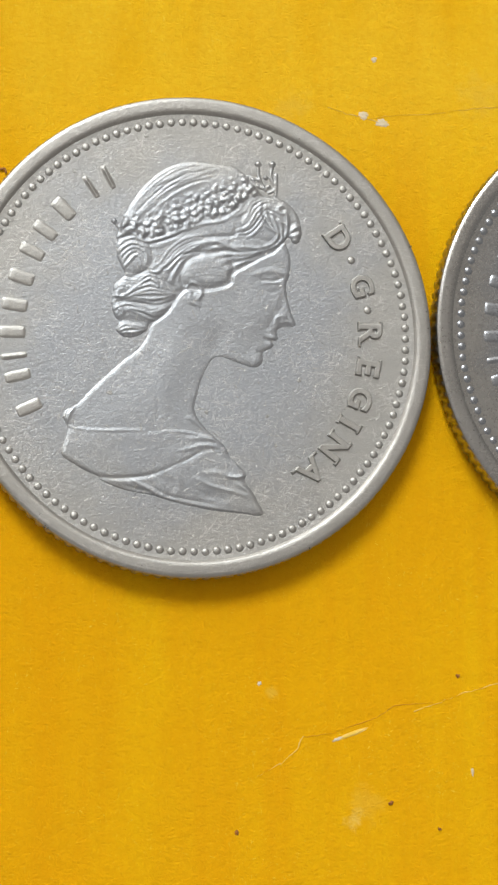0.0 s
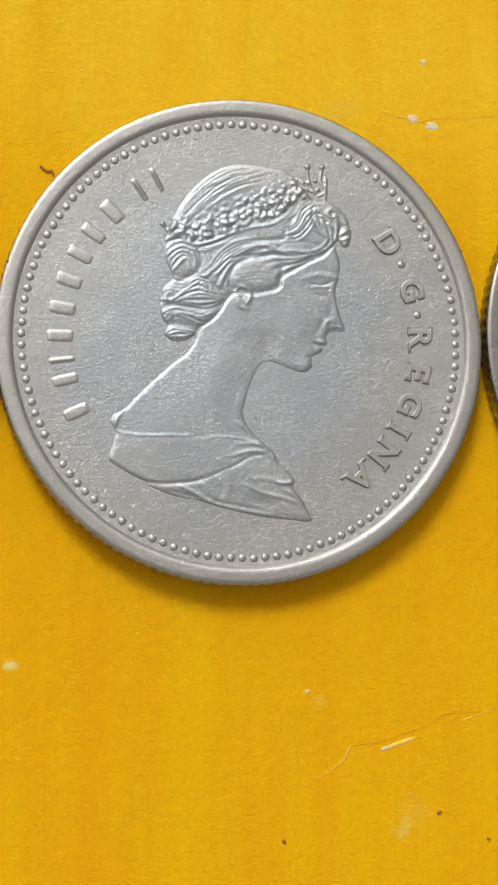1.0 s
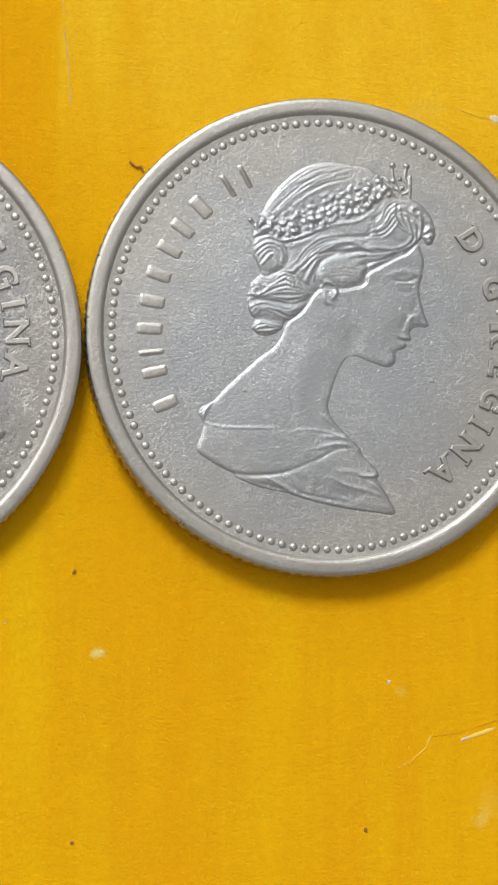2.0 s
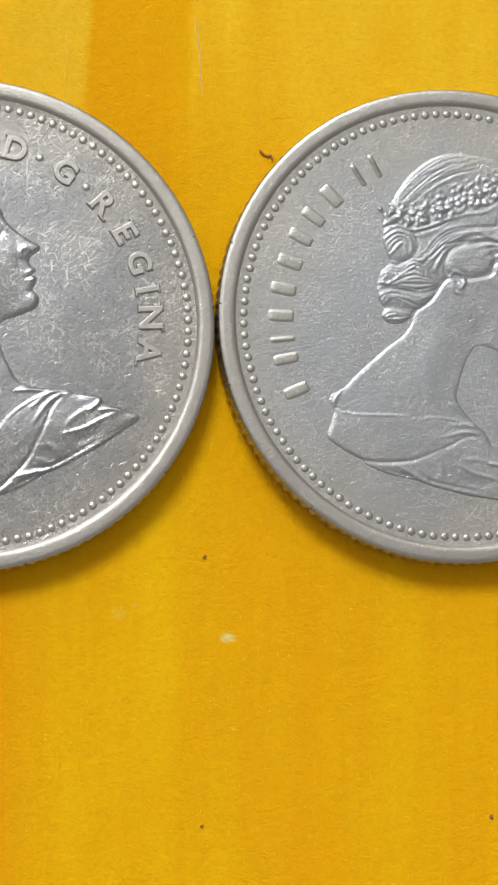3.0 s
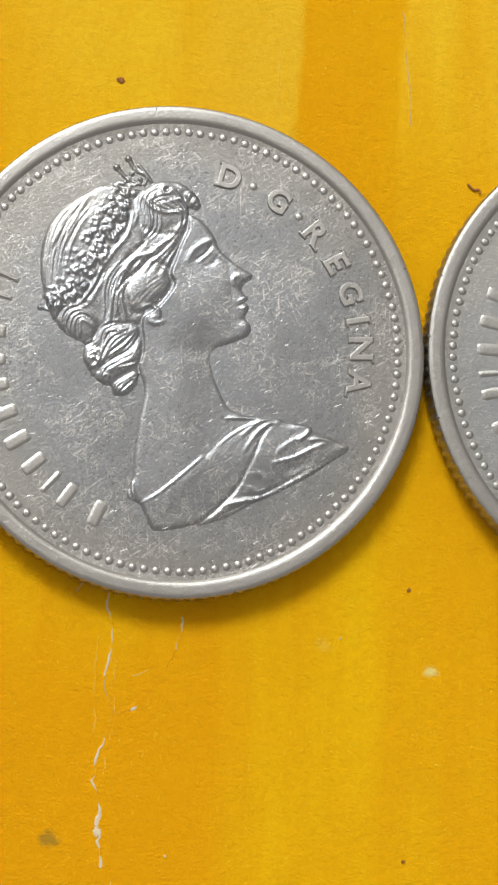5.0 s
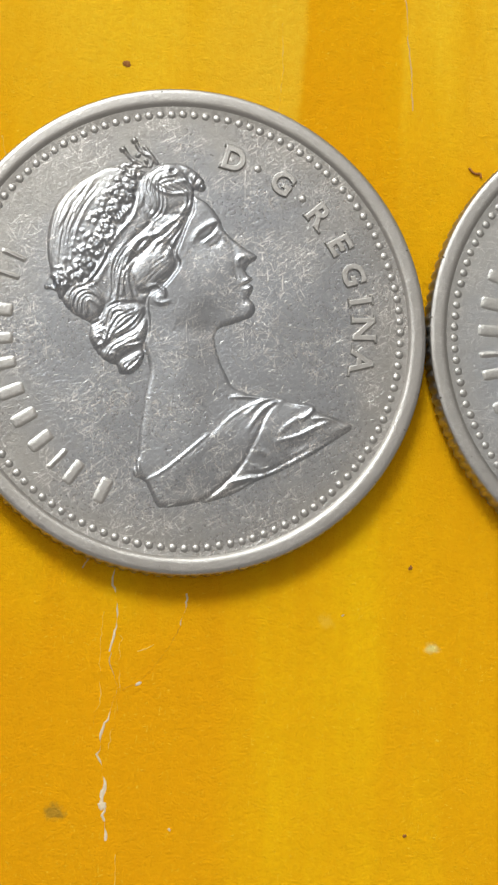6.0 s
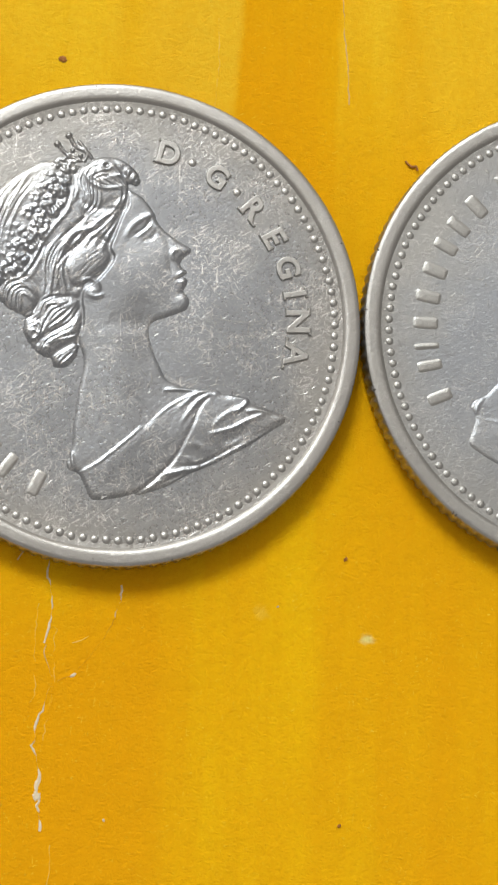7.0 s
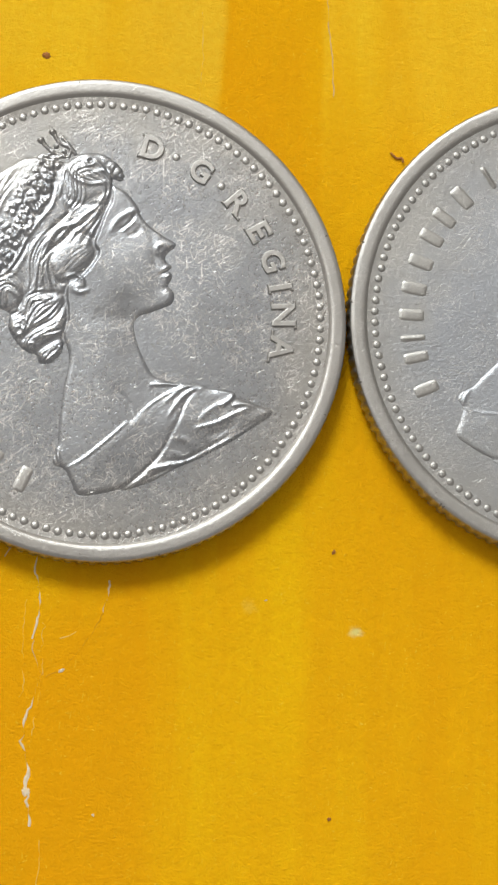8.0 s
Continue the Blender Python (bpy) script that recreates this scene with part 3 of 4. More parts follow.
    for n, h, first, last in ((4, 0.042, [(-3.79, 0.14), (-3.43, 0.45), (-2.76, 0.33), (-2.18, 0.19)], [(-3.65, -0.11), (-3.15, -0.17), (-2.62, -0.03), (-2.21, 0.11)]), (4, 0.034, [(-3.46, 2.87), (-2.74, 2.76), (-2.29, 3.04), (-1.62, 2.87), (-0.96, 2.37)], [(-3.29, 2.37), (-2.74, 2.37), (-2.18, 2.76), (-1.51, 2.37), (-0.79, 2.06)]),
                              (6, 0.010, [(-0.51, 3.04), (0.15, 3.26), (0.99, 3.37), (1.76, 3.20)], [(-0.35, 2.48), (0.43, 2.51), (1.15, 2.48), (1.76, 2.70)]), (3, 0.035, [(4.85, 5.29), (5.12, 5.43), (5.40, 5.38)], [(4.90, 4.76), (5.10, 4.82), (5.32, 4.82)]),
                              (4, 0.026, [(-2.01, 2.92), (-1.29, 3.54), (-0.68, 3.98), (0.43, 4.26)], [(-0.74, 2.31), (-0.62, 3.04), (-0.40, 3.54), (0.43, 3.98)])):
        hz = comb(hz, first, last, n, h, n + int(500 * h))
    for n, h, first, last in ((3, 0.034, [(-3.96, 1.64), (-4.01, 2.26), (-3.57, 2.53), (-3.12, 2.37), (-3.07, 1.98)], [(-3.68, 1.78), (-3.71, 2.09), (-3.54, 2.20), (-3.38, 2.09), (-3.40, 1.89)]), (3, 0.034, [(-4.01, 0.75), (-4.07, 1.20), (-3.68, 1.48), (-3.29, 1.31), (-3.24, 0.97)], [(-3.74, 0.86), (-3.74, 1.09), (-3.57, 1.20), (-3.46, 1.09), (-3.46, 0.92)]),
                              (3, 0.030, [(-3.79, -0.06), (-3.82, 0.31), (-3.46, 0.47), (-3.12, 0.31), (-3.12, 0.03)], [(-3.54, 0.03), (-3.54, 0.17), (-3.40, 0.25), (-3.29, 0.14), (-3.32, 0.03)]), (3, 0.032, [(-2.35, 2.48), (-2.07, 2.81), (-1.62, 2.70), (-1.46, 2.26), (-1.74, 1.98)], [(-2.07, 2.42), (-1.93, 2.56), (-1.74, 2.48), (-1.74, 2.28), (-1.88, 2.17)])):
        hz = comb(hz, first, last, n, h, n + int(300 * h))
    hz = stroke(hz, [(4.60, 6.49), (4.38, 6.57), (4.24, 6.38), (4.40, 6.18), (4.62, 6.18), (4.71, 5.71), (4.54, 4.93), (3.93, 4.37)], 0.075, 0.060)
    hz -= 0.06 * np.exp(-(ball(4.46, 6.38, 0) / 0.11) ** 2)
    hz = stroke(hz, [(2.10, 5.49), (2.04, 5.04), (1.26, 4.93), (0.43, 4.87)], 0.10, -0.05)
    hz = stroke(hz, [(-3.57, 2.92), (-3.12, 2.76), (-2.62, 2.98), (-2.07, 3.15)], 0.10, -0.06)
    hz = stroke(hz, [(-0.68, 3.98), (0.43, 4.15), (1.71, 4.26)], 0.09, -0.05)
    z = np.where(hair < 0, np.maximum(z * 0.5, hz), z)
    # ear: rim, hollow and lobe
    z += 0.05 * np.exp(-(ball(-0.01, 2.03, 0) / 0.35) ** 2)
    z = stroke(z, [(-0.38, 2.31), (-0.12, 2.56), (0.26, 2.42), (0.38, 2.03), (0.15, 1.70)], 0.075, 0.075)
    z = stroke(z, [(-0.29, 1.87), (-0.12, 1.59), (0.26, 1.45)], 0.09, 0.05)
    z -= 0.06 * np.exp(-(ball(0.01, 2.09, 0) / 0.13) ** 2)
    # tiara: pearls in rows between two edges, a plain band below, spikes at both ends
    low, top = spline([(-3.51, 5.15), (-2.18, 4.82), (-0.74, 5.32), (0.71, 5.93), (2.10, 6.60), (3.43, 7.33)], 8), spline([(-3.46, 5.99), (-2.12, 6.32), (-0.74, 7.21), (0.71, 7.88), (1.93, 8.38), (3.43, 8.50)], 8)
    z = stroke(z, [(-3.46, 4.99), (-2.18, 4.60), (-0.79, 5.13), (0.49, 5.54), (1.54, 5.77), (2.43, 6.43)], 0.08, 0.055)
    z = stroke(z, [(0.71, 6.10), (1.60, 6.16), (2.15, 6.66), (2.26, 7.05)], 0.08, 0.05)
    z = stroke(z, [(2.04, 5.93), (2.54, 6.27), (2.93, 6.77), (3.54, 7.10)], 0.07, 0.04)
    rnd = np.random.default_rng(4)
    for row, (share, count, size, h) in enumerate(((0.04, 31, 0.15, 0.075), (0.20, 29, 0.16, 0.075), (0.36, 27, 0.14, 0.065), (0.54, 22, 0.12, 0.05), (0.74, 15, 0.11, 0.03))):
        for k in range(count):
            s = (k + 0.5 * (row % 2) + rnd.uniform(-0.25, 0.25)) / count * (len(low) - 1)
            i = int(np.clip(s, 0, len(low) - 1))
            x, y = low[i] * (1 - share) + top[i] * share + rnd.normal(0, 0.07, 2)
            r = size * rnd.uniform(0.8, 1.25)
            z = z + h * np.sqrt(np.maximum(1 - ((GX - x) ** 2 + (GY - y) ** 2) / r ** 2, 0)) * (z > 0.02)
            if rnd.random() < 0.45:
                t = rnd.uniform(0, 3.14)
                z = stroke(z, [(x, y), (x + 0.3 * math.cos(t), y + 0.3 * math.sin(t)), (x + 0.42 * math.cos(t + 0.8), y + 0.42 * math.sin(t + 0.8))], 0.065, h * 0.7)
    for pts in ([(3.24, 8.61), (3.29, 7.99), (3.62, 7.33)], [(3.96, 8.61), (3.88, 8.05), (4.10, 7.49), (3.76, 7.21)], [(4.15, 8.16), (4.15, 7.55), (4.12, 7.10)], [(2.88, 7.99), (3.21, 7.55), (3.54, 7.44)], [(-3.90, 5.54), (-3.68, 5.21), (-3.46, 4.87)]):
        line = spline(pts)
        best, _, _ = along(line, 0.6)
        z = np.maximum(z, 0.10 * np.exp(-(best / 0.085) ** 3))
    for x, y, r in ((3.24, 8.69, 0.14), (3.96, 8.69, 0.14), (-3.93, 5.57, 0.12), (-0.68, 5.10, 0.14), (3.62, 7.99, 0.11), (3.29, 7.88, 0.11), (3.76, 7.55, 0.12)):
        z = np.maximum(z, (0.08 + 0.07 * np.sqrt(np.maximum(1 - ((GX - x) ** 2 + (GY - y) ** 2) / r ** 2, 0))) * (np.hypot(GX - x, GY - y) < r))
    return z


BUST_Z = soften(bust_heights(), 1, 1)


def worn_bust(strength, flatten):
    """A worn strike: the broad forms are lower, the fine cuts stay."""
    broad = soften(BUST_Z, 9)
    fine = BUST_Z - broad
    broad = np.where(broad > flatten, flatten + (broad - flatten) * 0.35, broad)
    return np.where(BUST_Z > 0.004, np.maximum(broad * strength + fine * min(1.0, strength * 1.5), 0.0), 0.0)


def bust_mesh(strength, flatten, material):
    """The relief as a mesh; a worn coin keeps less of it, with its high points rubbed flat."""
    z = worn_bust(strength, flatten)
    keep = z > 0.006
    grow = keep.copy()
    grow[1:] |= keep[:-1]
    grow[:-1] |= keep[1:]
    grow[:, 1:] |= keep[:, :-1]
    grow[:, :-1] |= keep[:, 1:]
    z = np.where(keep, z, -0.02)
    index = -np.ones(z.shape, int)
    index[grow] = np.arange(grow.sum())
    verts = np.stack([GX[grow], GY[grow], z[grow]], 1)
    q = grow[:-1, :-1] & grow[:-1, 1:] & grow[1:, 1:] & grow[1:, :-1]
    faces = np.stack([index[:-1, :-1][q], index[:-1, 1:][q], index[1:, 1:][q], index[1:, :-1][q]], 1)
    return mesh_of("bust_relief", verts.tolist(), faces.tolist(), material)


def scratch_mesh(count, seed, material, relief, longest=0.5, cuts=()):
    """Handling marks: hair-thin raised burrs, straight and short, over the field and the relief."""
    rnd = random.Random(seed)
    verts, faces = [], []
    for c in range(count + len(cuts)):
        r, t = 10.2 * math.sqrt(rnd.random()), rnd.uniform(0, 6.283)
        x, y, ang = r * math.cos(t), r * math.sin(t), rnd.uniform(0, math.pi)
        ln, w, h = rnd.choice((0.12, 0.18, 0.25, 0.35, longest)) * rnd.uniform(0.6, 1.3), rnd.uniform(0.014, 0.034), rnd.uniform(0.004, 0.010)
        if c >= count:
            x0, y0, x1, y1 = cuts[c - count]
            x, y, ang, ln, w, h = (x0 + x1) / 2, (y0 + y1) / 2, math.atan2(y1 - y0, x1 - x0), math.hypot(x1 - x0, y1 - y0), 0.020, 0.006
        ux, uy = math.cos(ang), math.sin(ang)
        k, bow, n = len(verts), rnd.uniform(-0.06, 0.06) * ln, 4
        for i in range(n + 1):
            s = i / n
            taper = 0.25 + 0.75 * math.sin(math.pi * s)
            cx, cy = x + (s - 0.5) * ln * ux - bow * math.sin(math.pi * s) * uy, y + (s - 0.5) * ln * uy + bow * math.sin(math.pi * s) * ux
            gx, gy = round((cx - X_LOW) / STEP), round((cy - Y_LOW) / STEP)
            on = relief[gy, gx] if 0 <= gx < relief.shape[1] and 0 <= gy < relief.shape[0] else 0.0
            z = Z_FIELD - 0.002 + max(on - 0.006, 0)
            verts += [(cx - w * taper * uy, cy + w * taper * ux, z), (cx, cy, z + 0.002 + h * taper), (cx + w * taper * uy, cy - w * taper * ux, z)]
        for i in range(n):
            j = k + 3 * i
            faces += [(j, j + 1, j + 4, j + 3), (j + 1, j + 2, j + 5, j + 4)]
    return mesh_of("scratches", verts, faces, material, False)


def flake_mesh(name, r, material, seed, long=1.0, thick=0.03):
    """A small irregular rubbed or raised patch."""
    rnd = random.Random(seed)
    n = 30
    waves = [(k, rnd.uniform(0, 6.28), rnd.uniform(0.03, 0.13)) for k in (2, 3, 5, 8)]
    edge = [r * (0.85 + sum(a * math.sin(k * 2 * math.pi * i / n + p) for k, p, a in waves)) for i in range(n)]
    verts = [(0, 0, thick)]
    for k, z in ((0.55, thick * 0.9), (1.0, -0.02)):
        for i in range(n):
            t = 2 * math.pi * i / n
            verts.append((edge[i] * k * long * math.cos(t), edge[i] * k * math.sin(t), z * rnd.uniform(0.7, 1.2) if z > 0 else z))
    faces = [(0, 1 + i, 1 + (i + 1) % n) for i in range(n)] + [(1 + i, 1 + n + i, 1 + n + (i + 1) % n, 1 + (i + 1) % n) for i in range(n)]
    return mesh_of(name, verts, faces, material, False)


def flake(x, y, r, material, name, parent=None, seed=0, long=1.0, turn=0.0, thick=0.03, label=""):
    ob = new(name, flake_mesh(name, r, material, seed, long, thick))
    ob.matrix_basis = at(x, y, 0, turn) if parent is None else at(12, 4) @ at(x, y, -0.015, turn)
    ob.parent = parent
    return tagged(ob, label)


# angles round the coin: the title in letters, the name before it as bars
TITLE = (("D", 34.4), ("G", 17.4), ("R", 1.4), ("E", -9.8), ("G", -20.2), ("I", -29.2), ("N", -38.2), ("A", -49.0))
DOTS = (26.4, 9.2)
BARS = ((-155.0, 0.62), (-165.6, 0.55), (-172.0, 0.28), (-179.6, 0.62), (171.6, 0.66), (162.6, 0.66), (153.6, 0.62), (145.6, 0.60), (136.4, 0.70), (125.0, 0.26), (118.6, 0.26))


def build_coin(x, y, turn, material, strength, flatten, scratches, seed, label, nicks=0, cuts=(), raised=None, dents=()):
    raised = raised or material
    coin = tagged(new("coin"), label, "coin", "coins in a row on the card")
    coin.matrix_basis = at(x, y, 0.0, turn)
    part("body", coin_body(material), coin, label="reeded nickel disc")
    part("rim", coin_rim(raised), coin)
    part("bust_relief", bust_mesh(strength, flatten, material), coin, at(0, 0, Z_FIELD - 0.006), "raised bust in profile")
    bead = bead_mesh(raised)
    rnd = random.Random(seed)
    for i in range(120):
        t = 2 * math.pi * i / 120
        r = R_BEAD + rnd.uniform(-0.02, 0.02)
        part("bead", bead, coin, at(r * math.cos(t), r * math.sin(t), Z_FIELD - rnd.uniform(0.0, 0.02), rnd.uniform(0, 360)))
    for ch, t in TITLE:
        part("letter", letter_mesh(ch, 1.22, raised), coin, at(8.85 * math.cos(radians(t)), 8.85 * math.sin(radians(t)), Z_FIELD, t - 90))
    for t in DOTS:
        part("dot", bead, coin, at(8.85 * math.cos(radians(t)), 8.85 * math.sin(radians(t)), Z_FIELD - 0.02))
    for t, w in BARS:
        part("bar", bar_mesh(0.85 * w, 1.2, raised), coin, at(8.83 * math.cos(radians(t)), 8.83 * math.sin(radians(t)), Z_FIELD, t - 90))
    tagged(part("scratch_layer", scratch_mesh(scratches, seed, raised, worn_bust(strength, flatten), 0.5, cuts), coin), kind="stuff")
    relief = worn_bust(strength, flatten)
    for k, (dx, dy, r) in enumerate(dents):
        gx, gy = round((dx - X_LOW) / STEP), round((dy - Y_LOW) / STEP)
        on = relief[gy, gx] if 0 <= gx < relief.shape[1] and 0 <= gy < relief.shape[0] else 0.0
        part("dent", flake_mesh("dent", r, raised, seed * 90 + k, 1.3, 0.018), coin, at(dx, dy, Z_FIELD + max(on - 0.006, 0), 25 * k), "bright bruise in the metal")
    if nicks:
        for k in range(nicks):
            t, r = rnd.uniform(0, 6.283), rnd.choice((11.35, 11.6, 11.8, 11.88))
            # a thin dark flake on the rim: its colour stands in for a cut hollow
            part("nick", flake_mesh("nick", 0.05 * rnd.uniform(0.6, 1.5), NICK_DARK, seed * 50 + k, 1.6, 0.006), coin, at(r * math.cos(t), r * math.sin(t), Z_RIM - 0.002, math.degrees(t)), "dark nick in the rim")
    return coin


# ---- the support ----
def slab(name, w, d, h, material, nx=2, ny=2, wave=0.0):
    """A flat sheet with thickness and a slightly uneven face."""
    verts, faces = [], []
    for k in (0, 1):
        for j in range(ny):
            for i in range(nx):
                x, y = (i / (nx - 1) - 0.5) * w, (j / (ny - 1) - 0.5) * d
                verts.append((x, y, (0 if k == 0 else -h) + (wave * noise.noise(Vector((x * 0.08, y * 0.08, 0.3))) if k == 0 else 0)))
    o = nx * ny
    for j in range(ny - 1):
        for i in range(nx - 1):
            q = (j * nx + i, j * nx + i + 1, (j + 1) * nx + i + 1, (j + 1) * nx + i)
            faces += [q, tuple(o + v for v in reversed(q))]
    edge = list(range(nx)) + [j * nx + nx - 1 for j in range(1, ny)] + [(ny - 1) * nx + i for i in range(nx - 2, -1, -1)] + [j * nx for j in range(ny - 2, 0, -1)]
    for a, b in zip(edge, edge[1:] + edge[:1]):
        faces.append((b, a, a + o, b + o))
    return mesh_of(name, verts, faces, material, False)


ground = tagged(new("ground", slab("ground", 40000, 40000, 30, TABLE)), "plain brown surface under the yellow card", "ground", kind="structure")
ground.matrix_basis = at(-12, -4, -0.62)
card = tagged(new("card"), "worn yellow printed card with creases and rubbed spots", "card")
card.matrix_basis = at(-12, -4)
sheet = part("sheet", slab("sheet", 300, 220, 0.6, CARD, 60, 44, 0.02), card, at(12, 4, -0.03) @ at(-12, -4))

# ---- the coins ----
build_coin(-0.013, -0.004, 0.01, WORN, 0.40, 0.20, 620, 1, "worn grey nickel coin with a flat rubbed bust", 14, ((-5.4, 4.9, -6.7, 2.9), (-5.6, 4.95, -7.0, 3.0), (-5.2, 4.7, -5.6, 3.9), (5.4, 6.6, 6.6, 6.5), (5.2, 7.1, 6.2, 7.0), (-7.0, -2.7, -5.8, -3.0), (1.2, 7.9, 0.4, 8.9)), WORN_HIGH, ((-4.12, -2.95, 0.17), (5.24, -2.17, 0.15), (3.62, -3.98, 0.12), (0.62, -3.82, 0.13), (4.04, -5.43, 0.12), (9.88, -3.70, 0.12), (-5.90, 7.99, 0.13), (-2.35, 9.89, 0.12), (0.85, 1.25, 0.10)))
build_coin(-24.066, -1.115, 42.21, BRIGHT, 0.74, 0.34, 1000, 2, "scratched bright nickel coin, turned, with a bold bust", 10, ((3.58, -2.46, 5.87, -4.54), (3.56, -3.81, 5.69, -5.48), (4.12, -2.01, 4.36, -2.50), (1.70, -3.18, 1.39, -4.26), (-4.79, 0.99, -4.13, 0.53), (-3.94, -0.46, -2.94, -0.84), (-5.26, -1.01, -4.39, -1.54), (6.30, 0.06, 6.75, -0.48)), HIGH)
build_coin(24.152, 0.536, 1.47, SHINY, 1.0, 0.40, 120, 3, "shiny dark-toned nickel coin with sharp beads")


# ---- marks on the card ----
def crack(points, width, material, name, seed, gaps=0.0, height=0.02, jitter=0.02):
    """A crease or split in the face of the card that wanders between a few stations."""
    rnd = random.Random(seed)
    line = []
    for (ax, ay), (bx, by) in zip(points, points[1:]):
        n = max(2, int(math.hypot(bx - ax, by - ay) / 0.2))
        for i in range(n):
            s = i / n
            line.append((ax + (bx - ax) * s + rnd.gauss(0, jitter), ay + (by - ay) * s + rnd.gauss(0, jitter)))
    line.append(points[-1])
    verts, faces, run = [], [], False
    for k, (x, y) in enumerate(line):
        x2, y2 = line[min(k + 1, len(line) - 1)]
        x1, y1 = line[max(k - 1, 0)]
        ln = math.hypot(x2 - x1, y2 - y1) or 1
        nx_, ny_ = -(y2 - y1) / ln, (x2 - x1) / ln
        f = noise.noise(Vector((k * 0.23, seed * 3.1, 0)))
        w = width * max(0.12, 0.55 + 1.3 * f) * (1 if f > -gaps else 0.15)
        verts += [(x - nx_ * w, y - ny_ * w, -0.02), (x, y, height), (x + nx_ * w, y + ny_ * w, -0.02)]
        if k:
            j = len(verts) - 6
            faces += [(j, j + 3, j + 4, j + 1), (j + 1, j + 4, j + 5, j + 2)]
    ob = new(name, mesh_of(name, verts, faces, material, False))
    ob.parent = card
    ob.matrix_basis = at(12, 4, -0.012)
    return ob


crack([(-26.66, -12.77), (-26.61, -13.52), (-26.40, -14.31), (-26.39, -15.78), (-26.63, -16.74)], 0.088, CORE, "split", 1, 0.05, 0.02, 0.05)
crack([(-26.15, -18.30), (-26.38, -19.51), (-26.72, -20.33), (-26.79, -21.78), (-26.50, -22.68), (-26.47, -23.91), (-26.30, -25.54)], 0.108, CORE, "split", 2, 0.1, 0.02, 0.05)
crack([(-25.79, -26.16), (-25.75, -27.45), (-25.99, -29.95)], 0.036, RUBBED, "split", 3, 0.2)
flake(-26.55, -23.92, 0.30, CORE, "scuff", card, 4, 0.8, 20)
crack([(-27.02, -14.92), (-27.11, -16.93), (-26.92, -18.77), (-27.30, -20.38)], 0.025, RUBBED, "crease", 21, 0.1, 0.02, 0.05)
crack([(-26.21, -15.93), (-26.10, -17.36), (-26.09, -18.98), (-26.40, -21.32)], 0.022, RUBBED, "crease", 22, 0.1, 0.02, 0.05)
crack([(-26.63, -16.74), (-26.51, -17.55), (-26.15, -18.30)], 0.029, LINT, "split", 23, 0.2, 0.02, 0.05)
crack([(-23.04, -13.71), (-23.21, -14.93), (-23.30, -15.32)], 0.052, CORE, "split", 5, 0.1, 0.02, 0.05)
crack([(-23.30, -15.32), (-23.72, -16.29), (-24.61, -17.48), (-25.24, -18.20), (-25.91, -18.53)], 0.043, CREASE, "crease", 6, 0.5, 0.02)
flake(-25.16, -18.18, 0.11, CORE, "scuff", card, 7, 2.0, 35)
crack([(-25.32, -16.71), (-24.86, -16.51), (-24.52, -16.29)], 0.029, RUBBED, "crease", 8, 0.5)
crack([(-13.45, 17.32), (-13.31, 16.56), (-13.19, 15.00), (-12.96, 13.22), (-12.85, 11.36)], 0.050, LINT, "split", 9, 0.15)
crack([(-19.71, 15.32), (-19.61, 12.82), (-19.70, 10.31)], 0.025, RUBBED, "split", 10, 0.1)
crack([(7.14, 12.19), (8.06, 11.89), (9.76, 11.53)], 0.043, RUBBED, "crease", 11, 0.2)
crack([(9.36, 11.69), (10.29, 11.87), (12.44, 12.03), (14.80, 12.45), (17.53, 12.69)], 0.022, RUBBED, "crease", 12, 0.25, 0.015)
crack([(3.23, -21.53), (4.50, -20.86), (5.26, -20.17), (5.57, -19.58)], 0.025, RUBBED, "crease", 13, 0.2, 0.015)
crack([(5.57, -19.63), (6.94, -19.49), (9.25, -18.71), (10.24, -18.12), (12.12, -18.01)], 0.022, CREASE, "crease", 14, 0.3, 0.01)
flake(7.94, -19.53, 0.12, RUBBED, "split", card, 15, 9.0, 19, 0.03)
flake(7.31, -19.74, 0.10, CORE, "scuff", card, 18, 3.5, 19, 0.035)
crack([(11.14, -18.46), (13.53, -17.61), (15.48, -17.08), (18.90, -16.04)], 0.029, RUBBED, "crease", 16, 0.3, 0.015)
crack([(-33.34, 8.12), (-33.23, 7.48), (-33.04, 6.92)], 0.036, RUBBED, "split", 17, 0.5)
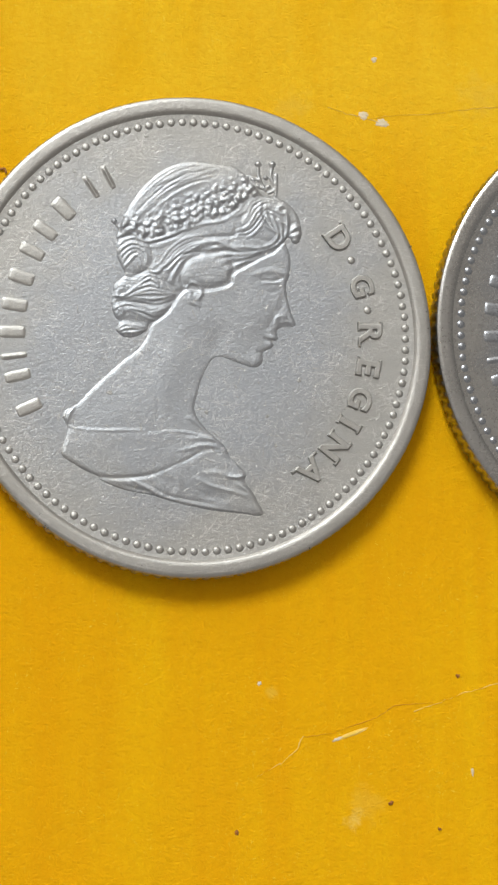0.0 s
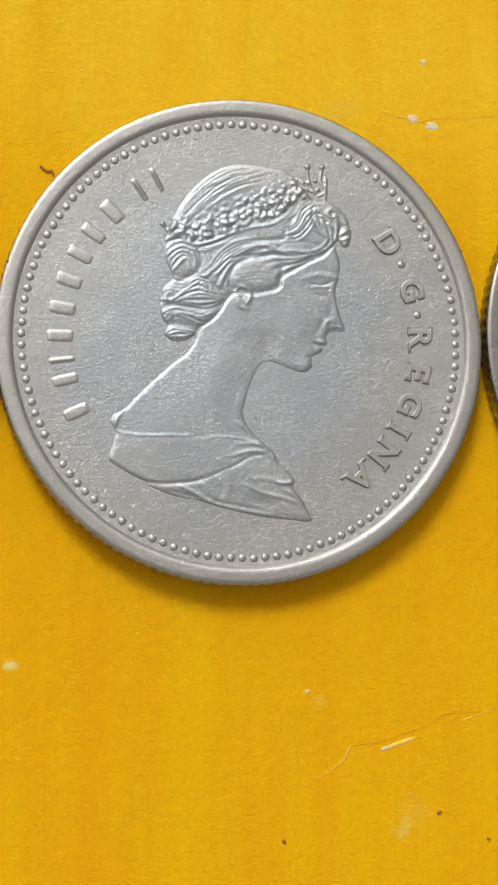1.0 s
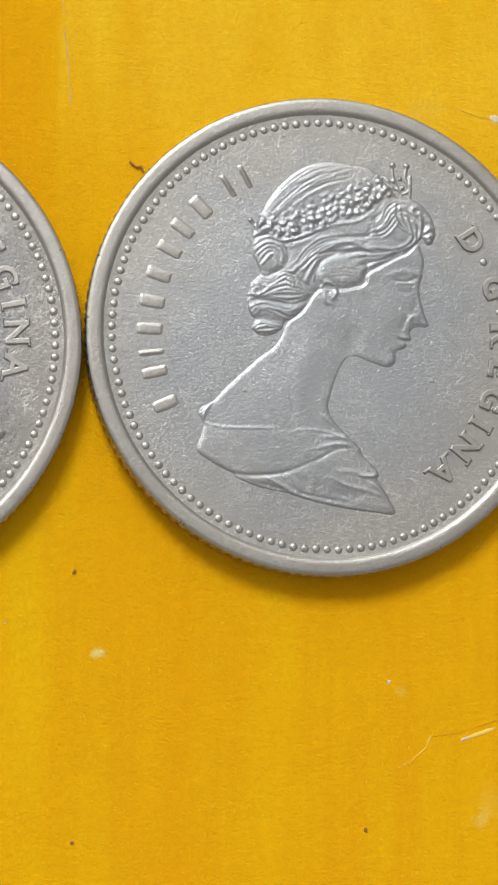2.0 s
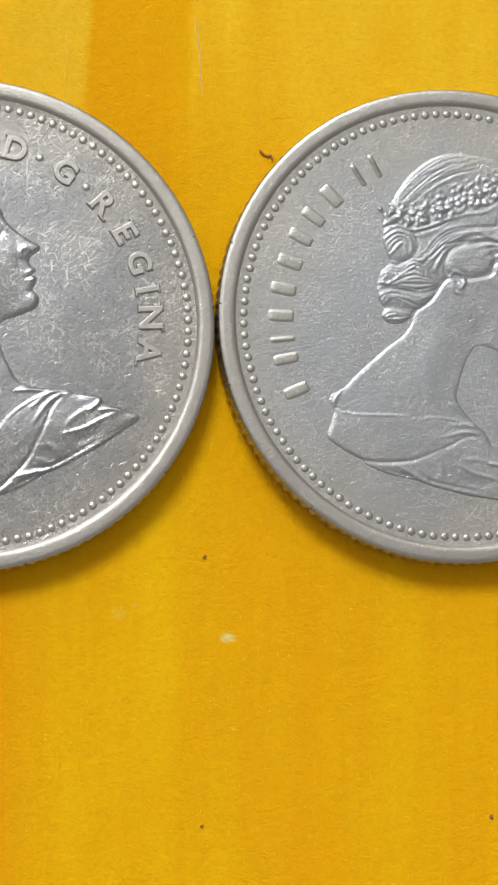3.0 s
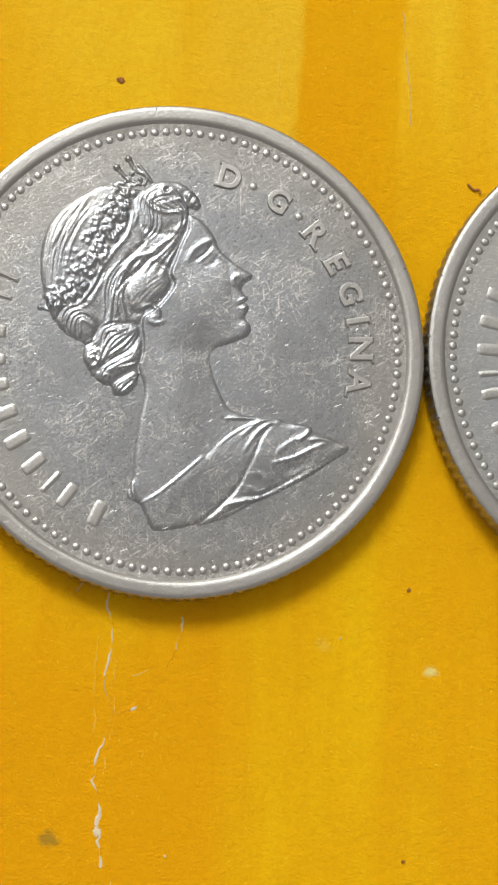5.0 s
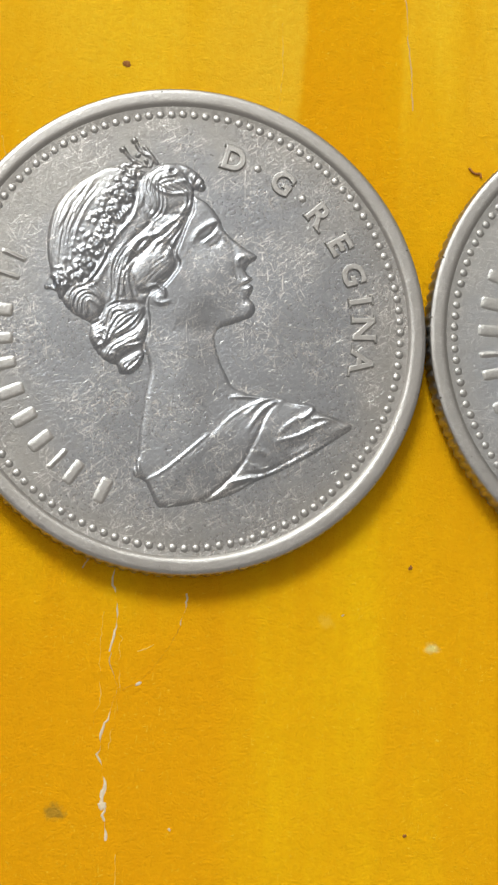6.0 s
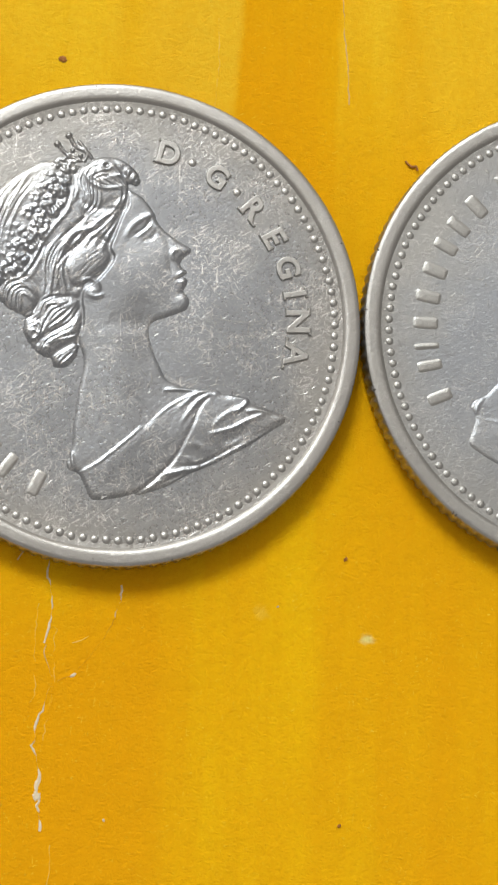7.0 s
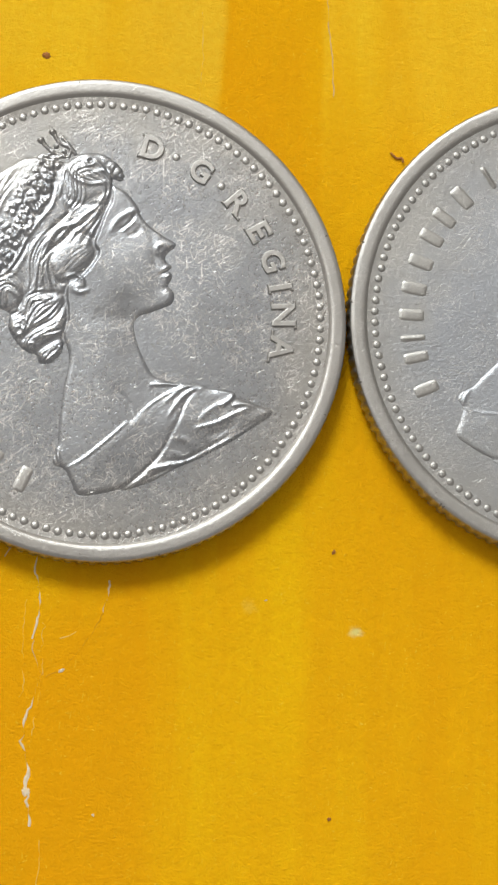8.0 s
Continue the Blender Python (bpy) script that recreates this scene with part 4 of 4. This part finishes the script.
for k, (x, y, r, long, turn) in enumerate(((8.95, 11.83, 0.28, 1.1, 10), (9.92, 11.47, 0.27, 1.6, -12), (9.54, 14.81, 0.17, 1.1, 50), (3.39, -17.02, 0.11, 1.2, 80), (14.08, -21.43, 0.08, 3.0, 100),
                                           (-23.33, -24.91, 0.09, 1.0, 0), (-15.43, -14.39, 0.05, 1.5, 30))):
    flake(x, y, r, CORE, "scuff", card, 30 + k, long, turn, 0.03)

for k, (x, y, r, long, turn) in enumerate(((-27.48, 12.39, 0.20, 1.3, -30), (-12.16, -11.89, 0.11, 1.2, 60), (-12.01, -24.75, 0.11, 1.0, 0), (2.24, -24.18, 0.13, 1.1, 100), (9.91, -22.89, 0.10, 1.8, 20),
                                           (13.41, -16.70, 0.12, 1.0, 0), (12.36, -24.19, 0.10, 1.0, 0))):
    c = flake(x, y, r, BROWN, "crumb", None, 70 + k, long, turn, 0.07)
    c.location.z = 0.0
    tagged(c, "tiny dark brown crumb on the yellow card", "crumb", "crumbs on the card")


def strand(points, radius, material, name, label, category):
    """A thin curled fibre, a few sides round."""
    verts, faces, n = [], [], 6
    pts = [Vector(p) for p in points]
    for k, p in enumerate(pts):
        d = (pts[min(k + 1, len(pts) - 1)] - pts[max(k - 1, 0)]).normalized()
        u = d.cross(Vector((0, 0, 1))).normalized()
        v = u.cross(d)
        for i in range(n):
            t = 2 * math.pi * i / n
            verts.append(tuple(p + radius * (u * math.cos(t) + v * math.sin(t))))
        if k:
            o = (k - 1) * n
            faces += [(o + i, o + (i + 1) % n, o + n + (i + 1) % n, o + n + i) for i in range(n)]
    return tagged(new(name, mesh_of(name, verts, faces, material)), label, category)


strand([(-9.84 + 0.15 * math.sin(3 * s) + 0.62 * s, 8.61 - 0.5 * s - 0.12 * math.sin(6 * s), 0.06) for s in [i / 14 for i in range(15)]], 0.06, BROWN, "fibre", "brown curled fibre on the card beside the coin", "fibre")
strand([(-28.15 + 0.7 * s, -12.85 + 0.5 * math.sin(2.6 * s), 0.05 + 0.1 * math.sin(3.1 * s)) for s in [i / 16 for i in range(17)]], 0.035, LINT, "fibre", "pale thin fibre caught under the coin edge", "fibre")
